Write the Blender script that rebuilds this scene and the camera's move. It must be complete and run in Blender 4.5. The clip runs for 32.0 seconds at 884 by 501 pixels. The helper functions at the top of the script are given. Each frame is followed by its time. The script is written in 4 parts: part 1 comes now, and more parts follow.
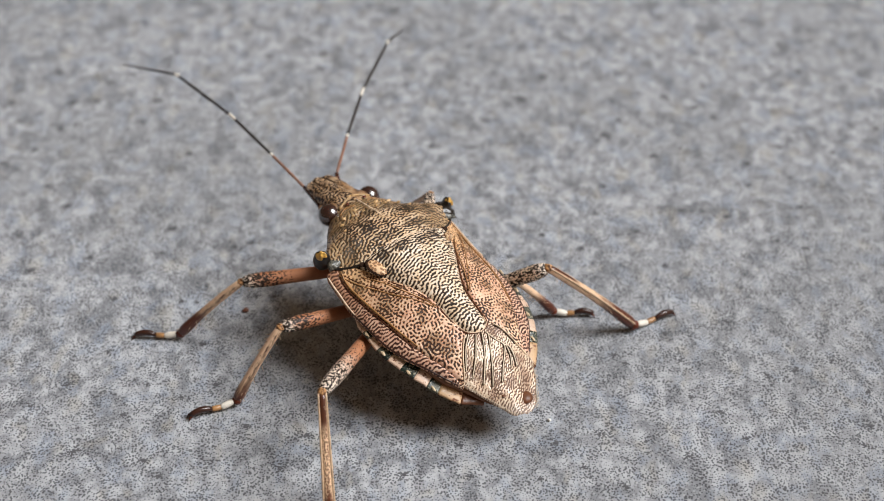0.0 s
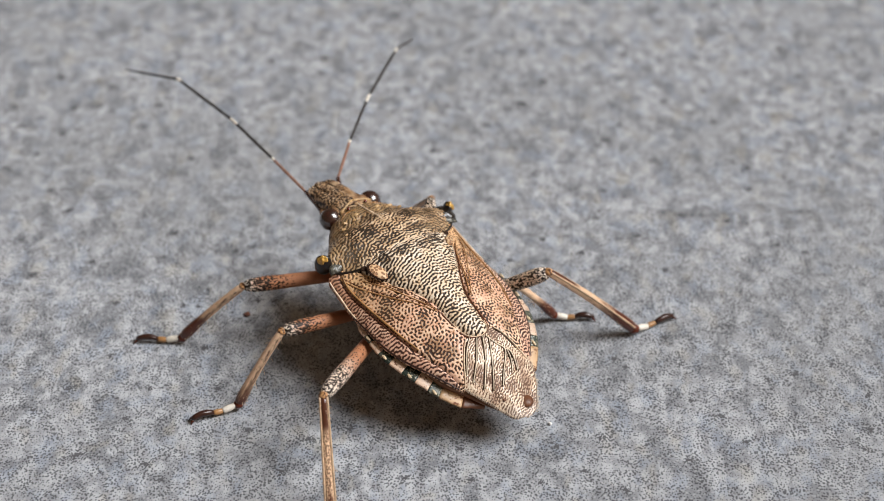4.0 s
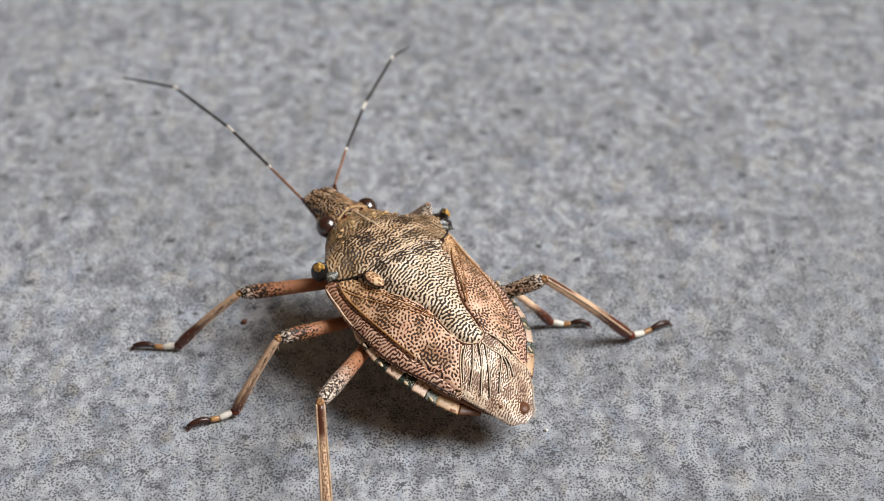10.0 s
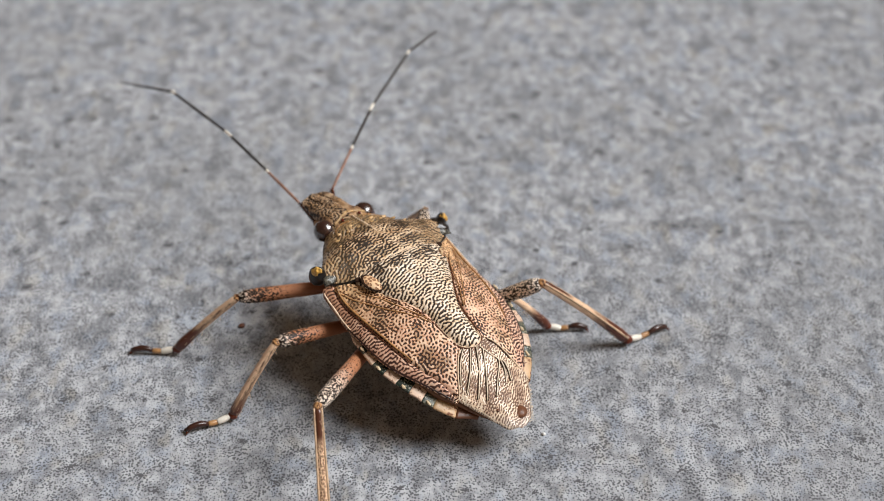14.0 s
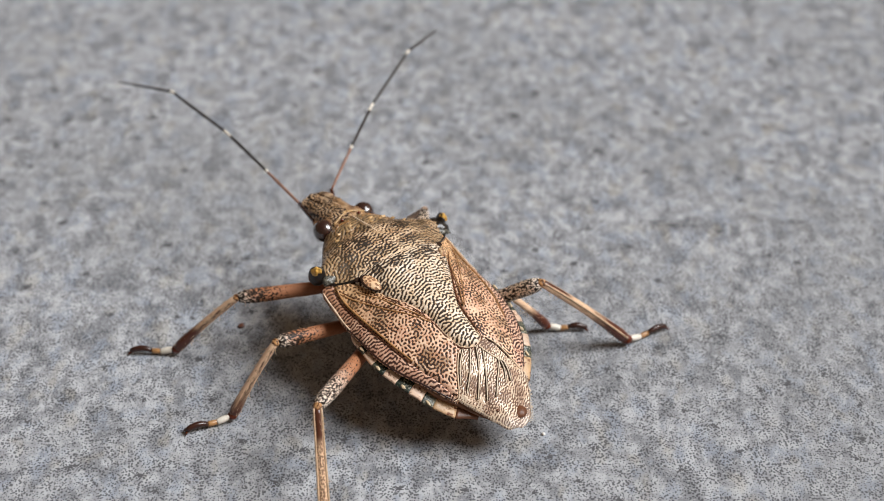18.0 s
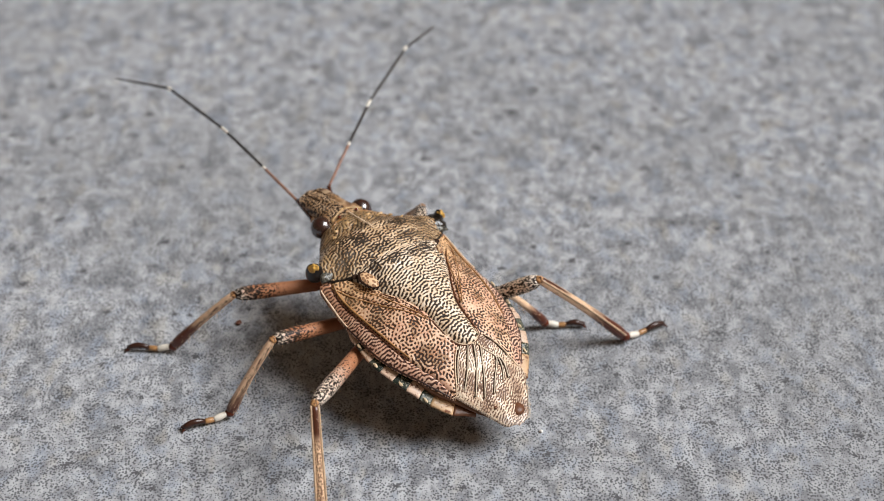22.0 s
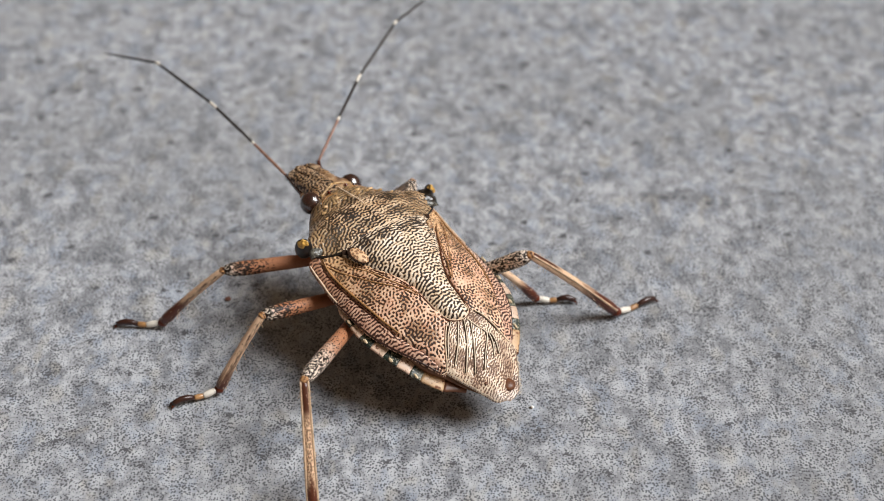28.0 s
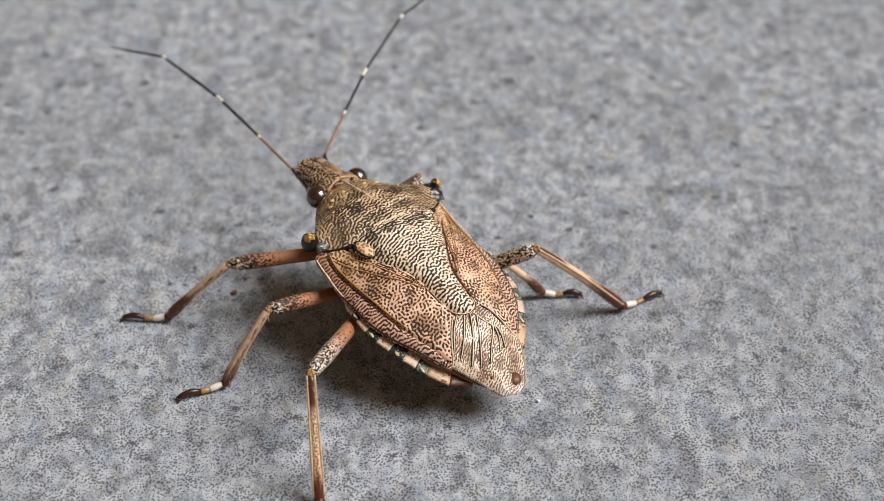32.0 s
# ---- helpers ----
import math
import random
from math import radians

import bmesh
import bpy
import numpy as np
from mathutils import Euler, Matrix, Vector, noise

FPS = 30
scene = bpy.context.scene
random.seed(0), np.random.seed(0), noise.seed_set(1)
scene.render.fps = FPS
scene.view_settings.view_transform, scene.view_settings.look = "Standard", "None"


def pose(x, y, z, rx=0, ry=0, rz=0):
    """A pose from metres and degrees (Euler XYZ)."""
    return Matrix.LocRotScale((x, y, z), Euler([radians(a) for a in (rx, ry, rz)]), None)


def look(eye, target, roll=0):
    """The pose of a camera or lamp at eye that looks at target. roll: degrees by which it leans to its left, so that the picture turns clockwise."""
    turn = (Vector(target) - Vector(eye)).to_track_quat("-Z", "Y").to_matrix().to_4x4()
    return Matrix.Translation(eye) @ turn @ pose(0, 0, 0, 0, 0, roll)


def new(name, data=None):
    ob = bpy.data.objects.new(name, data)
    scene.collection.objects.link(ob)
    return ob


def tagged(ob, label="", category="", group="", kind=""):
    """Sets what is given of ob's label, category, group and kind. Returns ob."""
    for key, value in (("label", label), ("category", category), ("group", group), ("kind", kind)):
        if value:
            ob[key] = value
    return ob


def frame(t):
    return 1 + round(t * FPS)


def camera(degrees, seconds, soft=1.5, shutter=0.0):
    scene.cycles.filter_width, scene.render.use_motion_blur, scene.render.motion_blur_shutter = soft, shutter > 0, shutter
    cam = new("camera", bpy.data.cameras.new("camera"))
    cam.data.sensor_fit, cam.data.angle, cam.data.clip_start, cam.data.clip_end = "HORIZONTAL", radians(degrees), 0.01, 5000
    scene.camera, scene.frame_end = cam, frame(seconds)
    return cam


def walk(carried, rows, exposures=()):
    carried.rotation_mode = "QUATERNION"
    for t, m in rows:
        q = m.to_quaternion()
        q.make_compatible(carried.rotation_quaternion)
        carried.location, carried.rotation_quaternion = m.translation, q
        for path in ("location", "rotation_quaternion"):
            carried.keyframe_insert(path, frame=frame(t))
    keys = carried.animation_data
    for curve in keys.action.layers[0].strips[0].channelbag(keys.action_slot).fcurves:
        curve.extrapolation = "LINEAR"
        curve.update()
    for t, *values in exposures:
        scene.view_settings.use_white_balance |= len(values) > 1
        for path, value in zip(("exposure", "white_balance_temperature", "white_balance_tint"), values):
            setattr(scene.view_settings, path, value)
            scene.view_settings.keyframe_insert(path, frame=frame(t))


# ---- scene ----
# ---- camera and its walk ----
MM = 0.001
cam = camera(32.0, 32.0, soft=0.7)
cam.data.dof.use_dof = True
cam.data.dof.focus_distance, cam.data.dof.aperture_fstop = 0.0700, 60.0
PATH = [
    (0, -0.005, -64.615, 50.488, 51.997, -0.004, -0.001),
    (0.5, 0.040, -64.680, 50.533, 52.102, 0.014, -0.011),
    (1, 0.065, -64.821, 50.523, 52.204, 0.036, -0.045),
    (1.5, 0.039, -64.696, 50.485, 51.850, 0.052, 0.044),
    (2, 0.037, -64.681, 50.428, 51.891, 0.055, 0.057),
    (2.5, 0.049, -64.608, 50.459, 51.793, 0.052, 0.055),
    (3, -0.006, -64.728, 50.450, 51.961, 0.014, 0.013),
    (3.5, 0.016, -64.792, 50.543, 52.073, 0.026, 0.001),
    (5.5, -0.144, -64.922, 50.798, 52.432, 0.035, 0.052),
    (6, -0.079, -64.980, 50.726, 52.521, 0.052, 0.011),
    (6.5, -0.101, -64.930, 50.688, 52.479, 0.033, -0.020),
    (7, -0.064, -64.866, 50.674, 52.389, 0.036, -0.022),
    (7.5, -0.088, -64.878, 50.619, 52.379, 0.016, -0.038),
    (8, -0.094, -64.967, 50.637, 52.520, 0.006, -0.070),
    (8.5, -0.053, -65.054, 50.767, 52.568, -0.023, -0.150),
    (9, -0.032, -65.027, 50.675, 52.564, -0.021, -0.162),
    (9.5, -0.060, -64.989, 50.646, 52.444, -0.029, -0.136),
    (10, 0.011, -64.966, 50.724, 52.440, 0.006, -0.123),
    (10.5, 0.055, -65.009, 50.753, 52.498, 0.019, -0.165),
    (11, 0.026, -65.040, 50.753, 52.549, 0.018, -0.198),
    (11.5, -0.051, -65.007, 50.714, 52.516, -0.004, -0.180),
    (12, 0.003, -64.979, 50.757, 52.446, -0.004, -0.123),
    (12.5, 0.018, -65.028, 50.774, 52.556, -0.011, -0.182),
    (13, -0.028, -65.040, 50.765, 52.629, -0.053, -0.262),
    (13.5, -0.013, -65.071, 50.734, 52.715, -0.062, -0.281),
    (14, 0.018, -65.097, 50.742, 52.642, -0.015, -0.220),
    (14.5, 0.032, -65.018, 50.800, 52.606, 0.014, -0.188),
    (16.5, -0.079, -65.038, 50.678, 52.740, -0.042, -0.260),
    (17, 0.009, -65.080, 50.730, 52.751, -0.003, -0.248),
    (17.5, -0.014, -65.196, 50.755, 52.909, -0.041, -0.356),
    (18, -0.035, -65.044, 50.770, 52.597, -0.025, -0.284),
    (18.5, -0.033, -64.963, 50.637, 52.563, -0.025, -0.229),
    (19, -0.033, -65.205, 50.711, 52.986, -0.068, -0.352),
    (19.5, -0.015, -64.857, 50.612, 52.413, 0.022, -0.246),
    (20, -0.066, -64.955, 50.723, 52.509, -0.070, -0.341),
    (20.5, -0.025, -65.043, 50.746, 52.596, -0.032, -0.316),
    (21, 0.016, -65.037, 50.721, 52.563, -0.034, -0.366),
    (21.5, -0.024, -65.047, 50.700, 52.585, -0.068, -0.371),
    (22, 0.027, -64.912, 50.661, 52.487, -0.041, -0.322),
    (22.5, -0.038, -64.755, 50.575, 52.144, -0.025, -0.326),
    (23, 0.023, -64.813, 50.545, 52.148, -0.019, -0.325),
    (23.5, -0.029, -64.716, 50.398, 52.003, -0.039, -0.357),
    (24, -0.027, -64.621, 50.500, 51.844, -0.044, -0.309),
    (24.5, -0.029, -64.583, 50.437, 51.814, -0.002, -0.335),
    (25, -0.001, -64.597, 50.420, 51.763, -0.008, -0.350),
    (25.5, 0.043, -64.596, 50.397, 51.646, -0.107, -0.514),
    (27.5, 0.168, -64.618, 50.352, 51.651, -0.112, -0.570),
    (28, 0.147, -64.620, 50.354, 51.619, -0.142, -0.586),
    (28.5, 0.191, -64.431, 50.238, 51.391, -0.165, -0.626),
    (29, 0.142, -64.463, 50.294, 51.381, -0.142, -0.584),
    (29.5, 0.193, -64.452, 50.275, 51.398, -0.165, -0.576),
    (30, 0.156, -64.556, 50.249, 51.520, -0.149, -0.596),
    (30.5, 0.084, -64.589, 50.285, 51.485, -0.173, -0.629),
    (31, 0.088, -64.429, 50.270, 51.292, -0.154, -0.561),
    (31.5, 0.047, -64.482, 50.252, 51.333, -0.152, -0.509),
    (32, 0.090, -64.666, 50.355, 51.415, -0.057, -0.420),
]
walk(cam, [(t, pose(x * MM, y * MM, z * MM, rx, ry, rz)) for t, x, y, z, rx, ry, rz in PATH],
     exposures=[(0, 1.11), (32, 1.11)])

# ---- world and light: a bright overcast sky, brightest high to one side ----
world = bpy.data.worlds.new("overcast_sky")
scene.world = world
world.use_nodes = True
wt = world.node_tree
sky = wt.nodes.new("ShaderNodeTexSky")
sky.sky_type, sky.sun_disc = "NISHITA", False
sky.sun_elevation, sky.sun_rotation = radians(51.1), radians(97.1)
sky.dust_density, sky.ozone_density = 4.0, 1.0
grey = wt.nodes.new("ShaderNodeHueSaturation")
grey.inputs["Saturation"].default_value = 0.08
wt.links.new(sky.outputs[0], grey.inputs["Color"])
warm = wt.nodes.new("ShaderNodeMix")
warm.data_type, warm.blend_type = "RGBA", "MULTIPLY"
warm.inputs[0].default_value, warm.inputs[7].default_value = 1.0, (1.0, 0.71, 0.47, 1.0)
wt.links.new(grey.outputs[0], warm.inputs[6])
wt.links.new(warm.outputs[2], wt.nodes["Background"].inputs[0])
wt.nodes["Background"].inputs[1].default_value = 0.020

sun = new("sun", bpy.data.lights.new("sun", "SUN"))
sun.data.energy, sun.data.angle, sun.data.color = 1.95, radians(32), (0.92, 0.965, 1.0)
sun.matrix_world = look((0.80, -0.10, 1.0), (0, 0, 0))


# ---- materials ----
class Nodes:
    """Short hand for node trees."""

    def __init__(self, name):
        self.mat = bpy.data.materials.new(name)
        self.mat.use_nodes = True
        self.t = self.mat.node_tree
        self.b = self.t.nodes["Principled BSDF"]
        self.co = self.t.nodes.new("ShaderNodeTexCoord").outputs["Object"]

    def put(self, socket, v):
        if hasattr(v, "is_linked"):
            self.t.links.new(v, socket)
        else:
            socket.default_value = v

    def node(self, kind, out=0, ins=(), operation="", feature="", interpolation=""):
        n = self.t.nodes.new(kind)
        if operation:
            n.operation = operation
        if feature:
            n.feature, n.voronoi_dimensions = feature, "2D"
        if interpolation:
            n.interpolation_type = interpolation
        for k, v in dict(ins).items():
            self.put(n.inputs[k], v)
        return n.outputs[out]

    def scaled(self, v, s):
        return self.node("ShaderNodeMapping", ins={"Vector": v, "Scale": s if isinstance(s, tuple) else (s, s, s)})

    def noise(self, size, v=None, detail=3.0, rough=0.55, distort=0.0, out=0):
        """Noise with features of about size millimetres (a number or one per axis)."""
        s = tuple(1000.0 / a for a in size) if isinstance(size, tuple) else 1000.0 / size
        return self.node("ShaderNodeTexNoise", out, {"Vector": self.scaled(v or self.co, s), "Scale": 1.0, "Detail": detail, "Roughness": rough, "Distortion": distort})

    def cells(self, size, v=None, feature="F1", out=0, random=1.0):
        s = tuple(1000.0 / a for a in size) if isinstance(size, tuple) else 1000.0 / size
        return self.node("ShaderNodeTexVoronoi", out, {"Vector": self.scaled(v or self.co, s), "Scale": 1.0, "Randomness": random}, feature=feature)

    def math(self, op, a, b=0.0, c=0.0):
        return self.node("ShaderNodeMath", ins={0: a, 1: b, 2: c}, operation=op)

    def attribute(self, name):
        n = self.t.nodes.new("ShaderNodeAttribute")
        n.attribute_name = name
        return n.outputs["Fac"]

    def step(self, v, lo, hi, a=0.0, b=1.0):
        return self.node("ShaderNodeMapRange", ins={"Value": v, "From Min": lo, "From Max": hi, "To Min": a, "To Max": b}, interpolation="SMOOTHSTEP")

    def mix(self, f, a, b, blend="MIX"):
        n = self.t.nodes.new("ShaderNodeMix")
        n.data_type, n.blend_type = "RGBA", blend
        self.put(n.inputs[0], f)
        for i, v in ((6, a), (7, b)):
            self.put(n.inputs[i], (*v, 1.0) if isinstance(v, tuple) else v)
        return n.outputs[2]

    def warp(self, size, amount):
        """Coordinates shifted by noise, amount in millimetres."""
        n = self.noise(size, out=1, detail=2.0)
        off = self.node("ShaderNodeVectorMath", ins={0: n, 1: (0.5, 0.5, 0.5)}, operation="SUBTRACT")
        off = self.node("ShaderNodeVectorMath", ins={0: off, "Scale": amount * 0.002}, operation="SCALE", out=0)
        return self.node("ShaderNodeVectorMath", ins={0: self.co, 1: off}, operation="ADD")

    def done(self, colour, rough=0.5, height=None, depth=0.02, coat=0.0, spec=0.5, sss=0.0, metal=0.0):
        b = self.b
        self.put(b.inputs["Base Color"], (*colour, 1.0) if isinstance(colour, tuple) else colour)
        self.put(b.inputs["Roughness"], rough)
        b.inputs["Specular IOR Level"].default_value = spec
        b.inputs["Coat Weight"].default_value = coat
        b.inputs["Coat Roughness"].default_value = 0.12
        b.inputs["Metallic"].default_value = metal
        if sss:
            b.inputs["Subsurface Weight"].default_value = sss
            b.inputs["Subsurface Radius"].default_value = (1.0, 0.4, 0.2)
            b.inputs["Subsurface Scale"].default_value = 0.0003
        if height is not None:
            n = self.t.nodes.new("ShaderNodeBump")
            n.inputs["Strength"].default_value = 1.0
            n.inputs["Distance"].default_value = depth * MM
            self.put(n.inputs["Height"], height)
            self.t.links.new(n.outputs[0], b.inputs["Normal"])
        return self.mat


def stone_floor():
    m = Nodes("speckled_grey_stone")
    w = m.warp(1.0, 0.3)
    fine = m.noise(0.11, detail=2.0, rough=0.7)
    mid = m.noise((0.60, 1.0, 0.60), w, detail=2.5, rough=0.6)
    broad = m.noise((1.5, 2.3, 1.5), m.warp(3.0, 0.8), detail=3.0, rough=0.6)
    huge = m.noise(14.0, detail=3.0)
    tone = m.mix(m.step(mid, 0.34, 0.66), (0.285, 0.292, 0.312), (0.475, 0.486, 0.512))
    tone = m.mix(m.step(broad, 0.49, 0.61, 0.0, 0.64), tone, (0.15, 0.156, 0.172))
    tone = m.mix(m.step(m.noise(1.1, m.scaled(m.co, (1.0, 0.65, 1.0)), detail=2.0), 0.50, 0.66, 0.0, 0.36), tone, (0.31, 0.365, 0.46))
    tone = m.mix(m.step(m.noise(1.7, m.scaled(m.co, (1.4, 0.8, 1.0)), detail=2.0), 0.56, 0.70, 0.0, 0.30), tone, (0.43, 0.385, 0.30))
    tone = m.mix(m.step(huge, 0.42, 0.62, 0.0, 0.35), tone, (0.25, 0.255, 0.265))
    # fine black specks, in looser and denser fields
    dots = m.cells((0.125, 0.15, 0.125), m.warp(0.22, 0.07))
    many = m.step(m.noise(0.8, w, detail=3.0), 0.38, 0.60, 0.18, 0.38)
    dark = m.step(m.math("SUBTRACT", dots, many), -0.07, 0.07, 0.78, 0.0)
    tone = m.mix(dark, tone, (0.045, 0.045, 0.05))
    pale = m.cells(0.30, m.warp(0.4, 0.1))
    tone = m.mix(m.step(pale, 0.12, 0.26, 0.30, 0.0), tone, (0.54, 0.545, 0.55))
    h = m.math("ADD", m.math("MULTIPLY", mid, 0.6), m.math("MULTIPLY", fine, 0.25))
    return m.done(tone, m.step(fine, 0.3, 0.7, 0.55, 0.8), h, 0.05, spec=0.04)


def grained_shell(name, pale, warm, halo, dark, gloom, front=None, rough=0.34, spec=0.5, cut=0.0):
    """Chitin whose wrinkles and punctures follow the pattern cut into it."""
    m = Nodes(name)
    g, b, t = m.attribute("grain"), m.attribute("blotch"), m.attribute("tint")
    fine = m.noise(0.045, detail=2.0, rough=0.7)
    g = m.math("ADD", g, m.math("MULTIPLY", m.math("SUBTRACT", fine, 0.5), 0.45))
    ground = m.mix(m.step(m.noise(0.6, detail=3.0), 0.35, 0.68), pale, warm)
    if front:
        ground = m.mix(t, ground, front)
        dark = m.mix(m.math("MULTIPLY", t, 0.6), dark, tuple(c * 0.42 for c in front))
    ground = m.mix(m.math("MULTIPLY", b, 0.72), ground, gloom)
    ground = m.mix(m.step(g, cut - 0.25, cut + 0.75), halo, ground)
    line = m.step(g, cut - 0.42, cut + 0.06)
    return m.done(m.mix(line, dark, ground), m.step(line, 0.0, 1.0, 0.6, rough), m.math("ADD", m.math("MULTIPLY", line, 0.5), m.math("MULTIPLY", fine, 0.4)), 0.022, spec=spec)


def punctured_shell(name, pale, dark, size, patch, rough=0.29):
    """Chitin with round dark punctures that run together in blotches."""
    m = Nodes(name)
    d = m.cells(size, m.warp(0.16, 0.04))
    blot = m.noise(patch, detail=3.0)
    thr = m.step(blot, 0.48, 0.64, 0.335, 0.54)
    spot = m.step(m.math("SUBTRACT", d, thr), -0.07, 0.07)
    ground = m.mix(m.step(m.noise(0.8, detail=3.0), 0.3, 0.7), pale, tuple(c * 0.80 for c in pale))
    ground = m.mix(m.step(m.noise(2.2, detail=2.0), 0.45, 0.72, 0.0, 0.6), ground, (pale[0] * 0.86, pale[1] * 0.66, pale[2] * 0.56))
    ground = m.mix(m.step(blot, 0.50, 0.62, 0.0, 0.55), ground, (0.36, 0.27, 0.16))
    halo = m.step(m.math("SUBTRACT", d, thr), 0.0, 0.20)
    ground = m.mix(halo, (pale[0] * 0.64, pale[1] * 0.36, pale[2] * 0.24), ground)
    return m.done(m.mix(spot, dark, ground), m.step(spot, 0.0, 1.0, 0.6, rough), spot, 0.035, spec=0.45)


def plain_shell(name, base, rough=0.35, mottle=0.35, coat=0.0, sss=0.0, spec=0.5):
    m = Nodes(name)
    c = m.mix(m.step(m.noise(0.35, detail=3.0), 0.35, 0.7), base, tuple(v * (1 - mottle) for v in base))
    c = m.mix(m.step(m.noise(0.09, detail=2.0), 0.55, 0.7, 0.0, 0.6 * mottle), c, tuple(v * 0.35 for v in base))
    return m.done(c, rough, m.noise(0.08, detail=2.0), 0.008, coat=coat, sss=sss, spec=spec)


def mottled_leg(name, pale, dark, size, cut):
    m = Nodes(name)
    n = m.noise(size, detail=2.0, rough=0.6)
    f = m.step(n, cut - 0.05, cut + 0.05)
    c = m.mix(f, dark, pale)
    c = m.mix(m.step(m.noise(1.0, detail=1.0), 0.4, 0.7, 0.0, 0.5), c, tuple(v * 0.6 for v in pale))
    return m.done(c, 0.34, n, 0.02, spec=0.5)


FLOOR = stone_floor()
SCUT = grained_shell("wrinkled_tan_shell", (0.93, 0.80, 0.65), (0.80, 0.61, 0.42), (0.40, 0.23, 0.11), (0.022, 0.013, 0.008), (0.17, 0.13, 0.08), rough=0.3, cut=0.04)
PRON = grained_shell("wrinkled_brown_shell", (0.84, 0.65, 0.45), (0.62, 0.42, 0.24), (0.32, 0.16, 0.07), (0.022, 0.013, 0.007), (0.12, 0.095, 0.055), (0.30, 0.195, 0.09))
HEAD = grained_shell("grained_head_shell", (0.54, 0.39, 0.25), (0.40, 0.24, 0.12), (0.22, 0.11, 0.05), (0.035, 0.021, 0.012), (0.1, 0.08, 0.05), None, 0.42)
CORIUM = grained_shell("punctured_tan_shell", (0.87, 0.62, 0.44), (0.74, 0.44, 0.31), (0.46, 0.19, 0.075), (0.040, 0.018, 0.010), (0.26, 0.18, 0.10), (0.72, 0.44, 0.21), cut=0.20)
COSTA = grained_shell("punctured_rosy_shell", (0.80, 0.56, 0.41), (0.66, 0.39, 0.28), (0.38, 0.16, 0.09), (0.050, 0.019, 0.012), (0.2, 0.12, 0.08), (0.46, 0.22, 0.12), cut=0.05)
FILM = grained_shell("wing_membrane_skin", (0.88, 0.74, 0.57), (0.66, 0.47, 0.33), (0.52, 0.34, 0.23), (0.15, 0.08, 0.05), (0.24, 0.13, 0.09), (0.80, 0.68, 0.60), 0.25)
REDVEIN = plain_shell("red_brown_vein", (0.13, 0.042, 0.018), 0.6, spec=0.25)
VEIN = plain_shell("amber_vein", (0.40, 0.20, 0.075), 0.3)
DARKVEIN = plain_shell("dark_brown_vein", (0.040, 0.020, 0.012), 0.75, spec=0.15)
PALEVEIN = plain_shell("pale_vein", (0.80, 0.60, 0.42), 0.45, spec=0.3)
FILMVEIN = plain_shell("cream_film_vein", (0.78, 0.63, 0.47), 0.35, 0.3)
GOLD = plain_shell("golden_brown_line", (0.58, 0.36, 0.16), 0.4)
BELLY = plain_shell("brown_underside", (0.22, 0.10, 0.05), 0.45)
BLACK = plain_shell("black_shell", (0.016, 0.011, 0.008), 0.28, coat=0.15)
YELLOW = plain_shell("yellow_spot", (0.80, 0.45, 0.10), 0.3, 0.6)
CORNER = punctured_shell("pale_corner_shell", (0.84, 0.60, 0.36), (0.30, 0.17, 0.09), 0.16, 5.0, 0.5)
KNOBBASE = mottled_leg("grey_black_knob_base", (0.16, 0.15, 0.12), (0.02, 0.018, 0.015), 0.13, 0.5)
CREAM = plain_shell("cream_callus", (0.72, 0.56, 0.36), 0.3, 0.25)
GREEN = mottled_leg("dark_green_shell", (0.32, 0.30, 0.22), (0.012, 0.022, 0.015), 0.10, 0.58)
BLISTER = plain_shell("brown_blister", (0.15, 0.06, 0.03), 0.36, coat=0.0, spec=0.3)
PALE = mottled_leg("pale_margin", (0.74, 0.53, 0.39), (0.22, 0.10, 0.06), 0.14, 0.40)
ORANGE = mottled_leg("amber_margin", (0.60, 0.39, 0.22), (0.20, 0.07, 0.03), 0.2, 0.42)
EYE = plain_shell("dark_red_eye", (0.032, 0.009, 0.006), 0.15, 0.3, coat=1.0, spec=1.0)
EYE.node_tree.nodes["Principled BSDF"].inputs["Coat IOR"].default_value = 1.55
EYE.node_tree.nodes["Principled BSDF"].inputs["Coat Roughness"].default_value = 0.26
OCELLUS = plain_shell("red_ocellus", (0.14, 0.02, 0.01), 0.1, coat=1.0)
ANKLE = plain_shell("dark_red_ankle", (0.13, 0.026, 0.010), 0.28)
LEGDARK = plain_shell("dark_brown_joint", (0.095, 0.024, 0.011), 0.24)
FOOTDARK = plain_shell("blackish_foot", (0.045, 0.016, 0.010), 0.28)
WHITE = plain_shell("white_band", (0.82, 0.76, 0.66), 0.4, 0.12)
AMBER = plain_shell("amber_joint", (0.42, 0.22, 0.09), 0.3)
KNEE = mottled_leg("amber_brown_knee", (0.50, 0.26, 0.11), (0.09, 0.035, 0.015), 0.12, 0.48)
FEELDARK = plain_shell("black_feeler", (0.025, 0.019, 0.016), 0.35)
FEELRED = plain_shell("reddish_feeler", (0.30, 0.14, 0.085), 0.4)
BRISTLE = plain_shell("pale_bristle", (0.62, 0.43, 0.28), 0.35)
CRUMB = plain_shell("red_brown_crumb", (0.16, 0.055, 0.03), 0.6)
GRIT = plain_shell("white_grit", (0.8, 0.78, 0.74), 0.6, 0.1)
SMUDGE = plain_shell("dark_brown_grit", (0.06, 0.045, 0.035), 0.7)


